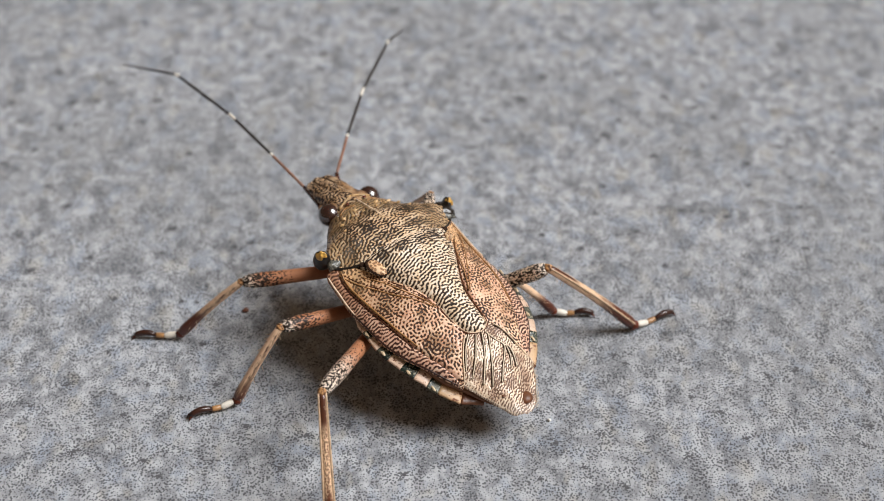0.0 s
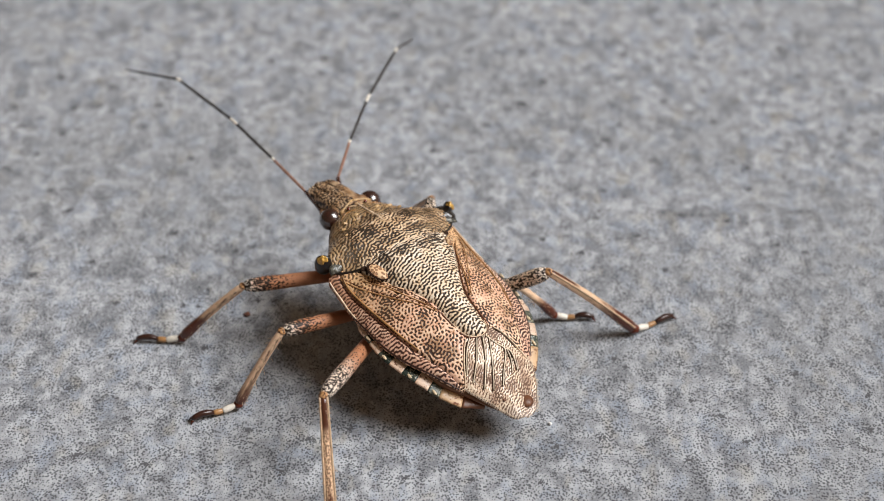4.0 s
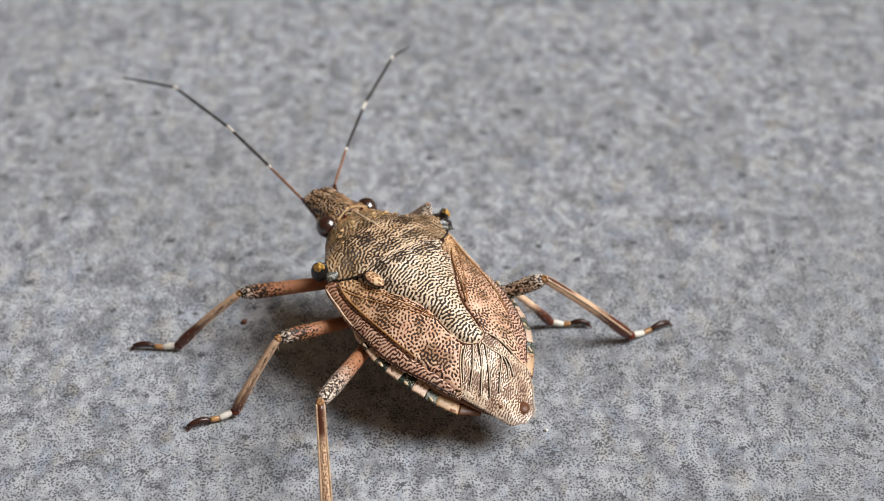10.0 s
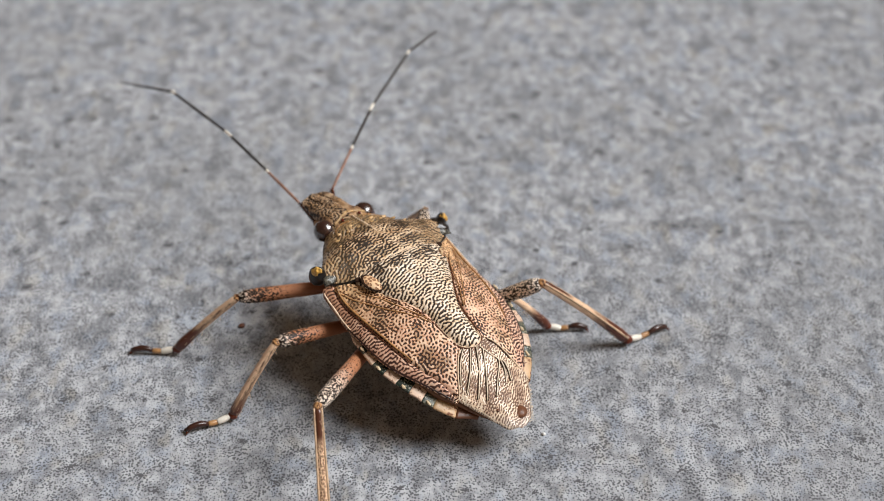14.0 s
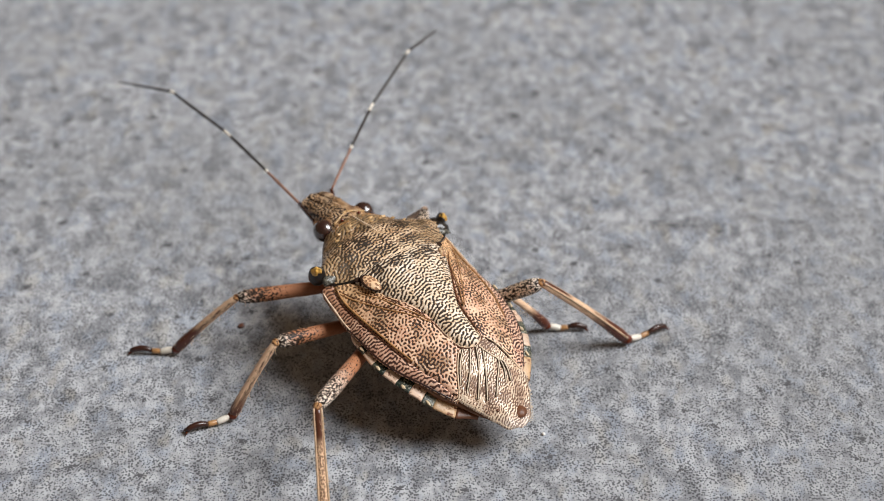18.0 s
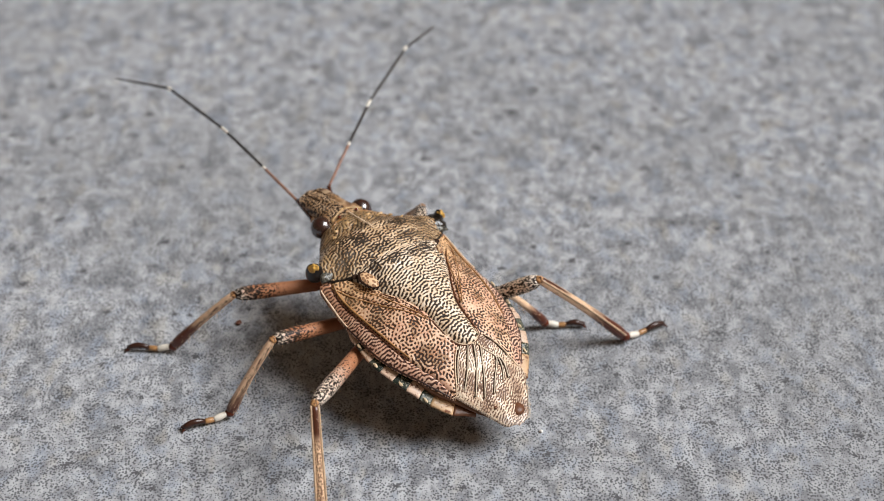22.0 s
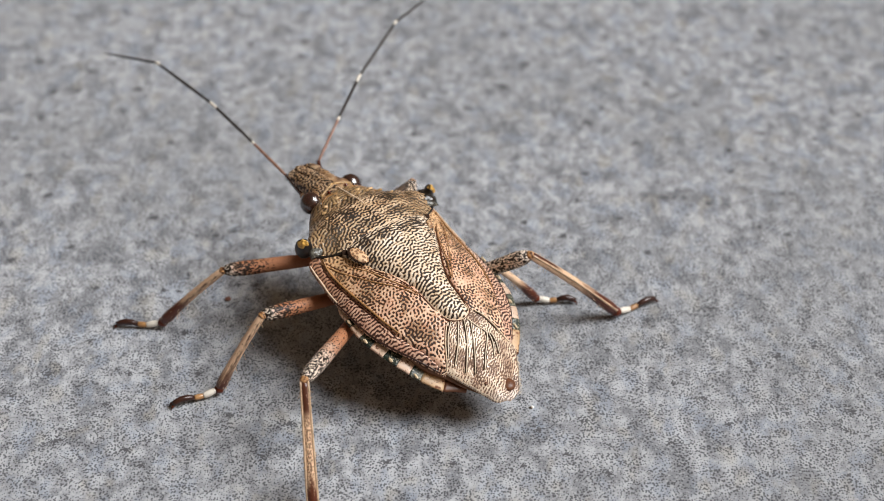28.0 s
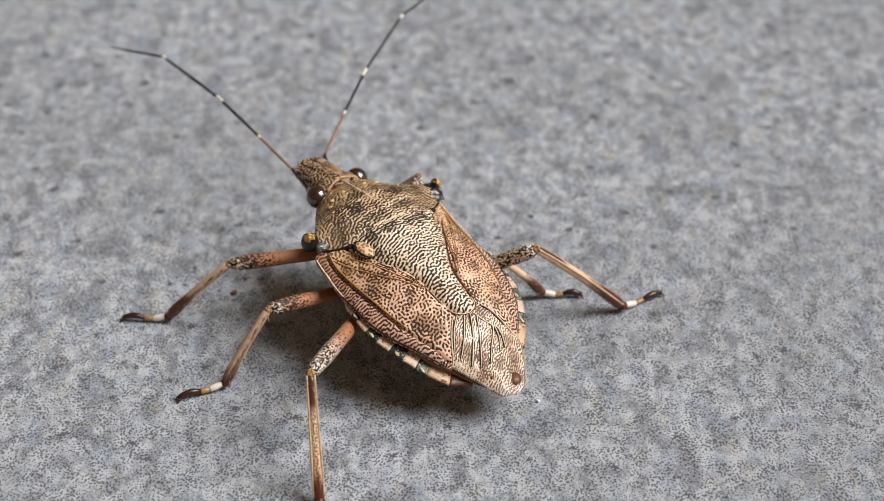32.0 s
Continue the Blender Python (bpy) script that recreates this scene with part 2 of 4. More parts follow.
# ---- mesh helpers ----
def part(name, bm, material, parent, label="", smooth=True):
    me = bpy.data.meshes.new(name)
    bmesh.ops.recalc_face_normals(bm, faces=bm.faces)
    for f in bm.faces:
        f.smooth = smooth
    bm.to_mesh(me)
    bm.free()
    me.materials.append(material)
    ob = new(name, me)
    ob.parent = parent
    if label:
        tagged(ob, label)
    return ob


def curve(*keys):
    """A smooth function through (at, value) keys."""
    ks = sorted(keys)
    a, v = [k[0] for k in ks], [k[1] for k in ks]
    n = len(ks)
    m = [0.0] * n
    d = [(v[i + 1] - v[i]) / (a[i + 1] - a[i]) for i in range(n - 1)]
    for i in range(1, n - 1):
        m[i] = 0.0 if d[i - 1] * d[i] <= 0 else 2 * d[i - 1] * d[i] / (d[i - 1] + d[i])
    m[0], m[-1] = d[0], d[-1]

    def f(x):
        if x <= a[0]:
            return v[0]
        if x >= a[-1]:
            return v[-1]
        i = max(j for j in range(n - 1) if a[j] <= x)
        h = a[i + 1] - a[i]
        s = (x - a[i]) / h
        return ((1 + 2 * s) * (1 - s) ** 2 * v[i] + s * (1 - s) ** 2 * h * m[i]
                + s * s * (3 - 2 * s) * v[i + 1] + s * s * (s - 1) * h * m[i + 1])

    return f


def tube(bm, points, radii, sides=10, flat=1.0):
    """A closed tube through points (Vectors) with a radius at each."""
    pts = [Vector(p) for p in points]
    rings = []
    ref = Vector((0.13, 0.21, 1.0))
    for i, p in enumerate(pts):
        d = (pts[min(i + 1, len(pts) - 1)] - pts[max(i - 1, 0)]).normalized()
        s = d.cross(ref).normalized()
        u = s.cross(d)
        rings.append([bm.verts.new(p + radii[i] * (math.cos(k * math.tau / sides) * s + flat * math.sin(k * math.tau / sides) * u)) for k in range(sides)])
    for r, q in zip(rings, rings[1:]):
        for k in range(sides):
            bm.faces.new((r[k], r[(k + 1) % sides], q[(k + 1) % sides], q[k]))
    bm.faces.new(rings[0][::-1])
    bm.faces.new(rings[-1])
    return bm


def limb(a, b, profile, steps=12, bow=(0, 0, 0), sides=12, flat=1.0):
    """A tube from a to b; profile gives the radius along 0..1; bow bends its middle."""
    a, b, bow = Vector(a), Vector(b), Vector(bow)
    pts, rad = [], []
    for i in range(steps + 1):
        s = i / steps
        pts.append((a.lerp(b, s) + bow * 4 * s * (1 - s)) * MM)
        rad.append(max(profile(s), 0.004) * MM)
    return tube(bmesh.new(), pts, rad, sides, flat)


def blob(centre, radii, turn=None, seed=0, rough=0.0, n=16, m=10):
    """An ellipsoid, roughened if wished."""
    bm = bmesh.new()
    bmesh.ops.create_uvsphere(bm, u_segments=n, v_segments=m, radius=1.0)
    for v in bm.verts:
        k = 1 + rough * noise.noise(v.co * 1.7 + Vector((seed * 3.1, seed, 0)))
        v.co = Vector((v.co.x * radii[0], v.co.y * radii[1], v.co.z * radii[2])) * k
        if turn is not None:
            v.co = turn @ v.co
        v.co = (v.co + Vector(centre)) * MM
    return bm


# ---- the floor ----
def floor_slab():
    bm = bmesh.new()
    bmesh.ops.create_cube(bm, size=1.0)
    bmesh.ops.scale(bm, verts=bm.verts, vec=(40.0, 40.0, 0.10))
    bmesh.ops.translate(bm, verts=bm.verts, vec=(0, 0, -0.05))
    ob = part("floor", bm, FLOOR, None, smooth=False)
    return tagged(ob, "grey blue speckled stone floor with dark grains", "floor", kind="structure")


floor = floor_slab()

# ---- the shield bug ----
# Its own space: x to its right, y ahead, z up, origin on the floor under its shoulders.
YAW, TILT, LEAN = 37.36, 13.37, 1.84
BUG = pose(-2.477 * MM, -6.418 * MM, 0, 0, 0, YAW)
BODY = pose(0, 0, 5.431 * MM, TILT, 0, 0) @ pose(0, 0, 0, 0, LEAN, 0)
TO_BUG = BUG.inverted()
bug = new("shield_bug")
bug.matrix_world = BUG
tagged(bug, "brown mottled shield bug with long banded feelers standing on stone", "insect")


def here(p):
    """A place in the world, in millimetres, taken into the bug's space, in millimetres."""
    return (TO_BUG @ (Vector(p) * MM)) / MM


def shell(name, bm, material, parent=None, label=""):
    """A part drawn in the body's tilted space."""
    bmesh.ops.transform(bm, matrix=BODY, verts=bm.verts)
    return part(name, bm, material, parent or bug, label)


back = curve((-11, -1.15), (-10.4, -0.95), (-9, -0.25), (-7.6, 0.45), (-6.8, 0.78), (-5.2, 1.05), (-3.5, 1.2), (-1.5, 1.2), (0.5, 1.0), (2, 0.5), (3.0, 0.12))
side = curve((-10.6, 0.35), (-9.85, 0.8), (-9.2, 1.55), (-8.4, 2.3), (-7.2, 3.0), (-5.8, 3.5), (-4.2, 3.78), (-2.5, 3.74), (-0.9, 3.6), (0.4, 3.6), (1.2, 2.9), (2.0, 2.2), (3.0, 1.5))
fall = curve((-10.5, 0.22), (-9, 0.58), (-7.5, 1.05), (-6, 1.28), (-4, 1.45), (-2.2, 1.55), (-1.0, 1.35), (-0.3, 1.05), (0.4, 0.6), (2, 0.75), (3, 0.8))


def top(x, y, lift=0.0):
    return back(y) - fall(y) * min(abs(x) / side(y), 1.15) ** 2.1 + lift


def body_core():
    bm = bmesh.new()
    low = curve((-9.7, -1.1), (-8, -1.45), (-5, -2.35), (-1, -3.1), (1.5, -2.8), (3.0, -1.6))
    rings, n = [], 28
    for j in range(41):
        y = -9.7 + 12.7 * j / 40
        w, zb = side(y) * (0.86 if y > -7.5 else 0.86 - 0.10 * min(1.0, (-7.5 - y))), low(y)
        zs = top(w, y) - 0.3
        ring = []
        for i in range(n):
            a = math.tau * i / n
            c, s = math.cos(a), math.sin(a)
            x = w * math.copysign(abs(c) ** 0.85, c)
            z = top(x, y) - 0.3 if s >= 0 else zs + (zs - zb) * math.copysign(abs(s) ** 0.8, s)
            ring.append(bm.verts.new((x * MM, y * MM, z * MM)))
        rings.append(ring)
    for r, q in zip(rings, rings[1:]):
        for i in range(n):
            bm.faces.new((r[i], r[(i + 1) % n], q[(i + 1) % n], q[i]))
    bm.faces.new(rings[0])
    bm.faces.new(rings[-1])
    return shell("underside", bm, BELLY, label="brown rounded underside")


body_core()

# ---- grown patterns: wrinkles and punctures that are cut into the shell ----
def grown(nx, ny, cell, wave, bias, seed, lines=0.0, turns=((0.0, 1.0),), rounds=3, jitter=1.5):
    """Stripes or dots of one spacing (millimetres) that grow out of noise: 1 on the pale ridges, -1 in the dark pits."""
    rng = np.random.RandomState(seed)
    g = rng.randn(ny, nx)
    fy, fx = np.fft.fftfreq(ny, cell)[:, None], np.fft.rfftfreq(nx, cell)[None, :]
    r = np.hypot(fx, fy) + 1e-9
    rings = []
    for degrees, weight in turns:
        u = (fx * math.cos(radians(degrees)) + fy * math.sin(radians(degrees))) / r
        rings.append((np.exp(-((r * wave - 1) / 0.48) ** 2 - lines * u * u), weight))
    for _ in range(rounds):
        wide = np.fft.rfft2(g + jitter * rng.randn(ny, nx))
        g = sum(np.fft.irfft2(wide * ring, s=(ny, nx)) * weight for ring, weight in rings)
        g = np.tanh(1.35 * (g / g.std() + bias))
    return g


def blots(x, y, spots):
    """Soft-edged dark blotches: centre, reach across and along."""
    b = 0.0
    for cx, cy, rx, ry in spots:
        d = math.hypot((x - cx) / rx, (y - cy) / ry) + 0.95 * noise.noise(Vector((x * 3.1, y * 3.1, cx)))
        b = max(b, 1 / (1 + math.exp((d - 0.9) * 7)))
    return b


class Grain:
    """A grown pattern over a rectangle of the back."""

    def __init__(self, box, wave, bias, seed, lines=0.0, turn=None, spots=(), drop=0.9, wander=0.25, rounds=3, jitter=1.5):
        self.x, self.y, w, h = box
        self.cell = 0.024
        nx, ny = int(w / self.cell) + 2, int(h / self.cell) + 2
        coarse = 6
        xs = self.x + np.arange(0, nx + coarse, coarse) * self.cell
        ys = self.y + np.arange(0, ny + coarse, coarse) * self.cell
        b = np.array([[blots(x, y, spots) for x in xs] for y in ys])
        n = np.array([[noise.noise(Vector((x * 1.1, y * 1.1, seed * 1.7))) for x in xs] for y in ys])
        f = np.array([[noise.noise(Vector((x * 2.7, y * 2.7, seed * 2.3))) for x in xs] for y in ys])
        b, n, f = (np.kron(a, np.ones((coarse, coarse)))[:ny, :nx] for a in (b, n, f))
        turns = ((0.0, 1.0),)
        if turn is not None:
            at = np.array([turn(self.x + i * self.cell) for i in range(nx)])[None, :] + 26 * n
            turns = [(a, np.clip(1 - np.abs(at - a) / 20.0, 0, 1)) for a in (-60, -40, -20, 0, 20, 40, 60)]
        self.blot = b
        self.g = grown(nx, ny, self.cell, wave, bias + wander * (n + 1.2 * f) - drop * b, seed, lines, turns, rounds, jitter)

    def at(self, x, y):
        """Pattern and blotch at arrays of places."""
        u, v = (x - self.x) / self.cell, (y - self.y) / self.cell
        i = np.clip(u.astype(int), 0, self.g.shape[1] - 2)
        j = np.clip(v.astype(int), 0, self.g.shape[0] - 2)
        a, b = np.clip(u - i, 0, 1), np.clip(v - j, 0, 1)
        return [(1 - b) * ((1 - a) * f[j, i] + a * f[j, i + 1]) + b * ((1 - a) * f[j + 1, i] + a * f[j + 1, i + 1]) for f in (self.g, self.blot)]


def sheet(name, x0, x1, ya, yb, grain, material, parent=None, label="", step=0.034, lift=0.1, thick=0.25, edge=0.14, relief=None, depth=0.02, tint=None, over=None):
    """A curved shell plate between the edges x0(y) and x1(y), with its pattern cut into it and its rim rounded down to its thickness."""
    if x0((ya + yb) / 2) > x1((ya + yb) / 2):
        x0, x1 = x1, x0
    over = over or top
    nv = max(8, int((yb - ya) / step))
    ys = [ya + (yb - ya) * (j / nv - 0.7 / math.tau * math.sin(math.tau * j / nv)) for j in range(nv + 1)]
    nu = max(8, int(max(x1(y) - x0(y) for y in ys) / step))
    us = np.array([i / nu - 0.7 / math.tau * math.sin(math.tau * i / nu) for i in range(nu + 1)])
    gx = np.array([x0(y) + (x1(y) - x0(y)) * us for y in ys])
    gy = np.repeat(np.array(ys)[:, None], nu + 1, axis=1)
    pit, blot = grain.at(gx, gy)
    z, low, tone = np.zeros_like(gx), np.zeros_like(gx), np.zeros_like(gx)
    for j, y in enumerate(ys):
        for i in range(nu + 1):
            x = gx[j, i]
            d = min(x - gx[j, 0], gx[j, -1] - x, y - ya, yb - y)
            k = 1 - math.exp(-d / edge)
            base = over(x, y)
            z[j, i] = base + k * (lift + (relief(x, y) if relief else 0.0) + depth * 0.5 * pit[j, i])
            low[j, i] = base - thick
            tone[j, i] = tint(x, y) if tint else 0.0
    verts = np.stack((gx, gy, z), axis=2).reshape(-1, 3)
    w = nu + 1
    faces = [(j * w + i, j * w + i + 1, (j + 1) * w + i + 1, (j + 1) * w + i) for j in range(nv) for i in range(nu)]
    rim = [i for i in range(w)] + [j * w + nu for j in range(1, nv + 1)] + [nv * w + i for i in range(nu - 1, -1, -1)] + [j * w for j in range(nv - 1, 0, -1)]
    n = len(verts)
    skirt = verts[rim].copy()
    skirt[:, 2] = low.reshape(-1)[rim]
    faces += [(rim[k], n + k, n + (k + 1) % len(rim), rim[(k + 1) % len(rim)]) for k in range(len(rim))]
    me = bpy.data.meshes.new(name)
    me.from_pydata((np.concatenate((verts, skirt)) * MM).tolist(), [], faces)
    for key, values in (("grain", pit), ("blotch", blot), ("tint", tone)):
        flat = values.reshape(-1)
        layer = me.attributes.new(key, "FLOAT", "POINT")
        layer.data.foreach_set("value", np.concatenate((flat, flat[rim])).astype(np.float32))
    me.polygons.foreach_set("use_smooth", [True] * len(faces))
    me.transform(BODY)
    me.materials.append(material)
    ob = new(name, me)
    ob.parent = parent or bug
    if label:
        tagged(ob, label)
    return ob


def line_over(points, r, lift, material, name, parent, label="", thin=0.35, sides=8):
    """A fine rib or seam over the back through (x, y) places."""
    pts = []
    for k in range(len(points) - 1):
        p = [Vector(points[min(max(k + o, 0), len(points) - 1)]) for o in (-1, 0, 1, 2)]
        for i in range(6):
            t = i / 6
            pts.append(0.5 * (2 * p[1] + (p[2] - p[0]) * t + (2 * p[0] - 5 * p[1] + 4 * p[2] - p[3]) * t * t + (3 * p[1] - p[0] - 3 * p[2] + p[3]) * t ** 3))
    pts.append(Vector(points[-1]))
    n = len(pts) - 1
    rad = [r * (thin + (1 - thin) * math.sin(math.pi * (0.06 + 0.88 * i / n)) ** 0.5) * MM for i in range(n + 1)]
    return shell(name, tube(bmesh.new(), [Vector((p.x, p.y, top(p.x, p.y, lift))) * MM for p in pts], rad, sides), material, parent, label)


# shoulder shield
pron_w = curve((-1.0, 2.35), (-0.75, 2.7), (-0.45, 3.2), (0.0, 3.5), (0.45, 3.55), (0.8, 3.2), (1.3, 2.75), (2.0, 2.2), (2.6, 1.75), (3.0, 1.35))
PRON_SPOTS = [(-1.14, 0.62, 0.42, 0.55), (-2.13, 0.35, 0.34, 0.55), (-2.6, -0.2, 0.28, 0.4), (-0.85, -0.35, 0.45, 0.28), (1.15, -0.35, 0.6, 0.3), (1.3, 0.75, 0.42, 0.5), (2.2, 0.4, 0.4, 0.4),
              (-0.35, 1.5, 0.35, 0.4), (0.75, 1.6, 0.5, 0.3), (-1.7, 1.5, 0.5, 0.35), (1.8, 1.4, 0.5, 0.4)]


def pron_relief(x, y):
    bumps = 0.07 * noise.noise(Vector((x * 1.6, y * 1.6, 3.0))) + 0.03 * noise.noise(Vector((x * 4, y * 5, 1.0)))
    dents = -0.12 * math.exp(-((y - 1.75) / 0.28) ** 2) * min(1, abs(x) / 0.4) + 0.10 * math.exp(-((y - 2.3) / 0.3) ** 2 - ((abs(x) - 0.85) / 0.5) ** 2)
    return bumps + dents + 0.05 * math.exp(-(x / 0.12) ** 2) + 0.06 * math.exp(-((abs(x) - 1.6) / 0.6) ** 2 - ((y - 0.6) / 0.6) ** 2)


PRON_GRAIN = Grain((-3.7, -1.1, 7.4, 4.3), 0.166, 0.06, 11, 0.75, lambda x: 8 - 14 * x if x < 0 else 8 - 8 * x, PRON_SPOTS, 0.65, 0.5)
pronotum = sheet("shoulder_shield", lambda y: -pron_w(y), pron_w, -0.97, 3.0, PRON_GRAIN, PRON, None, "wrinkled brown shoulder shield with dark punctures", 0.031, 0.16, 0.4, 0.14, pron_relief, 0.03,
                 lambda x, y: max(1 / (1 + math.exp(-(y - 1.75 + 0.2 * abs(x) + 0.5 * noise.noise(Vector((x * 1.5, y * 1.5, 4.0)))) * 5)),
                                  0.7 / (1 + math.exp(-(abs(x + 0.3) - 1.7 + 0.5 * noise.noise(Vector((x, y, 14.0)))) * 4))))
for s in (-1, 1):
    turn = Euler((0, 0, radians(-35 * s))).to_matrix()
    knob = shell("shoulder_knob", blob((3.64 * s, 0.46, 0.26), (0.27, 0.44, 0.62), turn, 2, 0.12, 20, 14), BLACK, label="glossy black shoulder knob")
    if s > 0:
        shell("knob_base", blob((3.25, 0.30, 0.36), (0.62, 0.52, 0.34), turn, 9, 0.3, 20, 12), BLACK, knob, "black knob base")
    shell("knob_base", blob((3.08 * s, 0.14, 0.40), (0.72, 0.36, 0.17), turn, 4, 0.3, 20, 12), KNOBBASE, knob, "greenish grey knob base")
    shell("knob_spot", blob((3.72 * s, 0.45, 0.58), (0.19, 0.25, 0.28), turn, 6, 0.6, 20, 14), YELLOW, knob, "yellow spot")
    # golden bumps and arcs behind the head
    for x, y, r in ((0.62, 2.2, 1.0), (1.3, 2.1, 1.0), (0.95, 1.9, 0.7), (1.65, 1.75, 0.8), (0.4, 1.85, 0.6), (1.9, 1.2, 0.6)):
        shell("callus", blob((x * s, y, top(x, y, 0.19)), (0.14 * r, 0.08 * r, 0.05), None, int(x * 9), 0.5), GOLD, pronotum)
    line_over([(s * 0.35, 2.55), (s * 0.8, 2.72), (s * 1.2, 2.5), (s * 1.35, 2.15)], 0.045, 0.17, VEIN, "golden_arc", pronotum)
line_over([(0, 2.95), (0, 2.2), (0.02, 1.5), (0, 0.9)], 0.05, 0.19, PALEVEIN, "middle_line", pronotum, "thin cream line")

# triangular back plate
scut_w = curve((-6.90, 0.06), (-6.84, 0.34), (-6.66, 0.62), (-6.2, 0.83), (-5.6, 0.93), (-5.0, 0.99), (-4.4, 1.12), (-3.4, 1.50), (-2.4, 2.0), (-1.6, 2.36), (-1.0, 2.46), (-0.7, 2.46))
scut_in = curve((-6.9, 0.0), (-6.6, 0.10), (-6.0, 0.28), (-5.0, 0.36), (-4.0, 0.28), (-3.0, 0.12), (-1.5, 0.0))


def scut_left(y):
    return -scut_w(y)


def scut_right(y):
    return scut_w(y) - scut_in(y)


def scut_relief(x, y):
    u = (x - scut_left(y)) / max(scut_right(y) - scut_left(y), 0.1)
    dome = 1 - abs(2 * u - 1) ** 2.4
    return 0.05 * noise.noise(Vector((x * 1.4, y * 1.4, 9.0))) + 0.17 * dome + 0.025 * noise.noise(Vector((x * 4, y * 7, 5.0)))


SCUT_SPOTS = [(-1.62, -1.45, 0.36, 0.5), (-1.8, -2.35, 0.26, 0.3), (1.25, -1.5, 0.6, 0.3), (-0.7, -1.35, 0.4, 0.25), (0.4, -1.5, 0.3, 0.2), (1.6, -2.3, 0.25, 0.3)]
SCUT_GRAIN = Grain((-2.6, -7.0, 5.2, 6.4), 0.170, 0.20, 23, 0.75, lambda x: 10 - 12 * x if x < 0 else 10 - 10 * x, SCUT_SPOTS, 0.8, 0.4)
scutellum = sheet("back_plate", scut_left, scut_right, -6.90, -0.80, SCUT_GRAIN, SCUT, None, "wrinkled pale tan triangular back plate", 0.030, 0.17, 0.3, 0.10, scut_relief, 0.034)
# seam round it, cream rim at the tip
YS = (-1.9, -2.4, -3.0, -3.6, -4.2, -4.8, -5.4, -6.0, -6.4, -6.7, -6.85, -6.92)
line_over([(scut_left(y) - 0.035, y) for y in YS], 0.034, 0.085, REDVEIN, "plate_seam", scutellum, "dark seam", 0.5)
line_over([(scut_right(y) + 0.035, y) for y in YS], 0.034, 0.085, REDVEIN, "plate_seam", scutellum, "dark seam", 0.5)
TIP = [(scut_left(y) + 0.02, y) for y in (-5.2, -5.8, -6.3, -6.6, -6.8)] + [(-0.1, -6.90), (0.1, -6.90)] + [(scut_right(y) - 0.02, y) for y in (-6.8, -6.6, -6.3)]
line_over(TIP, 0.026, 0.11, PALEVEIN, "plate_rim", scutellum, "cream rim of the tip")
for s in (-1, 1):
    k = 1.0 if s < 0 else 0.5
    turn = Euler((0, 0, radians(-16 * s))).to_matrix()
    shell("corner_outline", blob((2.08 * s, -1.58, top(1.98, -1.58, 0.19)), (0.40 * k, 0.62 * k, 0.10), turn), DARKVEIN, scutellum, "dark outline")
    shell("corner_spot", blob((2.06 * s, -1.62, top(1.98, -1.62, 0.23)), (0.34 * k, 0.54 * k, 0.12), turn), CORNER, scutellum, "smooth cream corner spot")
    shell("corner_pit", blob((2.36 * s, -0.98, top(2.3, -0.9, 0.10)), (0.20, 0.15, 0.07)), DARKVEIN, scutellum, "black pit")
    seam = [Vector((s * x, y, top(x, y, 0.07))) * MM for x, y in ((3.4, 0.0), (3.4, -0.25), (3.2, -0.45), (2.85, -0.68), (2.45, -0.88), (2.25, -1.02))]
    shell("hind_seam", tube(bmesh.new(), seam, [r * MM for r in (0.05, 0.07, 0.07, 0.06, 0.07, 0.05)], 8), BLACK, pronotum, "black seam")
line_over([(-0.62, -0.93), (-0.2, -0.86), (0.3, -0.84), (0.75, -0.9)], 0.05, 0.20, PALEVEIN, "hind_ridge", pronotum, "cream cross ridge")

# fore wings
costa = curve((-8.42, 1.75), (-8.36, 1.88), (-8.2, 1.98), (-7.6, 2.36), (-6.8, 2.84), (-5.6, 3.40), (-4.3, 3.72), (-2.5, 3.78), (-1.2, 3.66), (-0.5, 3.48), (-0.2, 3.3))
inner = curve((-8.35, 1.78), (-8.1, 1.62), (-7.5, 1.33), (-6.9, 0.92), (-6.5, 0.55), (-6.0, 0.66), (-5.4, 0.72), (-4.4, 0.9), (-3.4, 1.3), (-2.4, 1.8), (-1.6, 2.2), (-0.9, 2.6), (-0.2, 3.2))
split = curve((-8.35, 1.84), (-7.5, 2.12), (-6.4, 2.62), (-5.2, 2.98), (-4.0, 3.2), (-2.5, 3.34), (-1.0, 3.42), (-0.2, 3.26))


def wing_relief(x, y):
    return 0.035 * noise.noise(Vector((x * 1.5, y * 1.5, 21.0))) + 0.02 * noise.noise(Vector((x * 5, y * 5, 2.0))) + 0.05 * math.exp(-((abs(x) - split(y) + 0.05) / 0.12) ** 2)


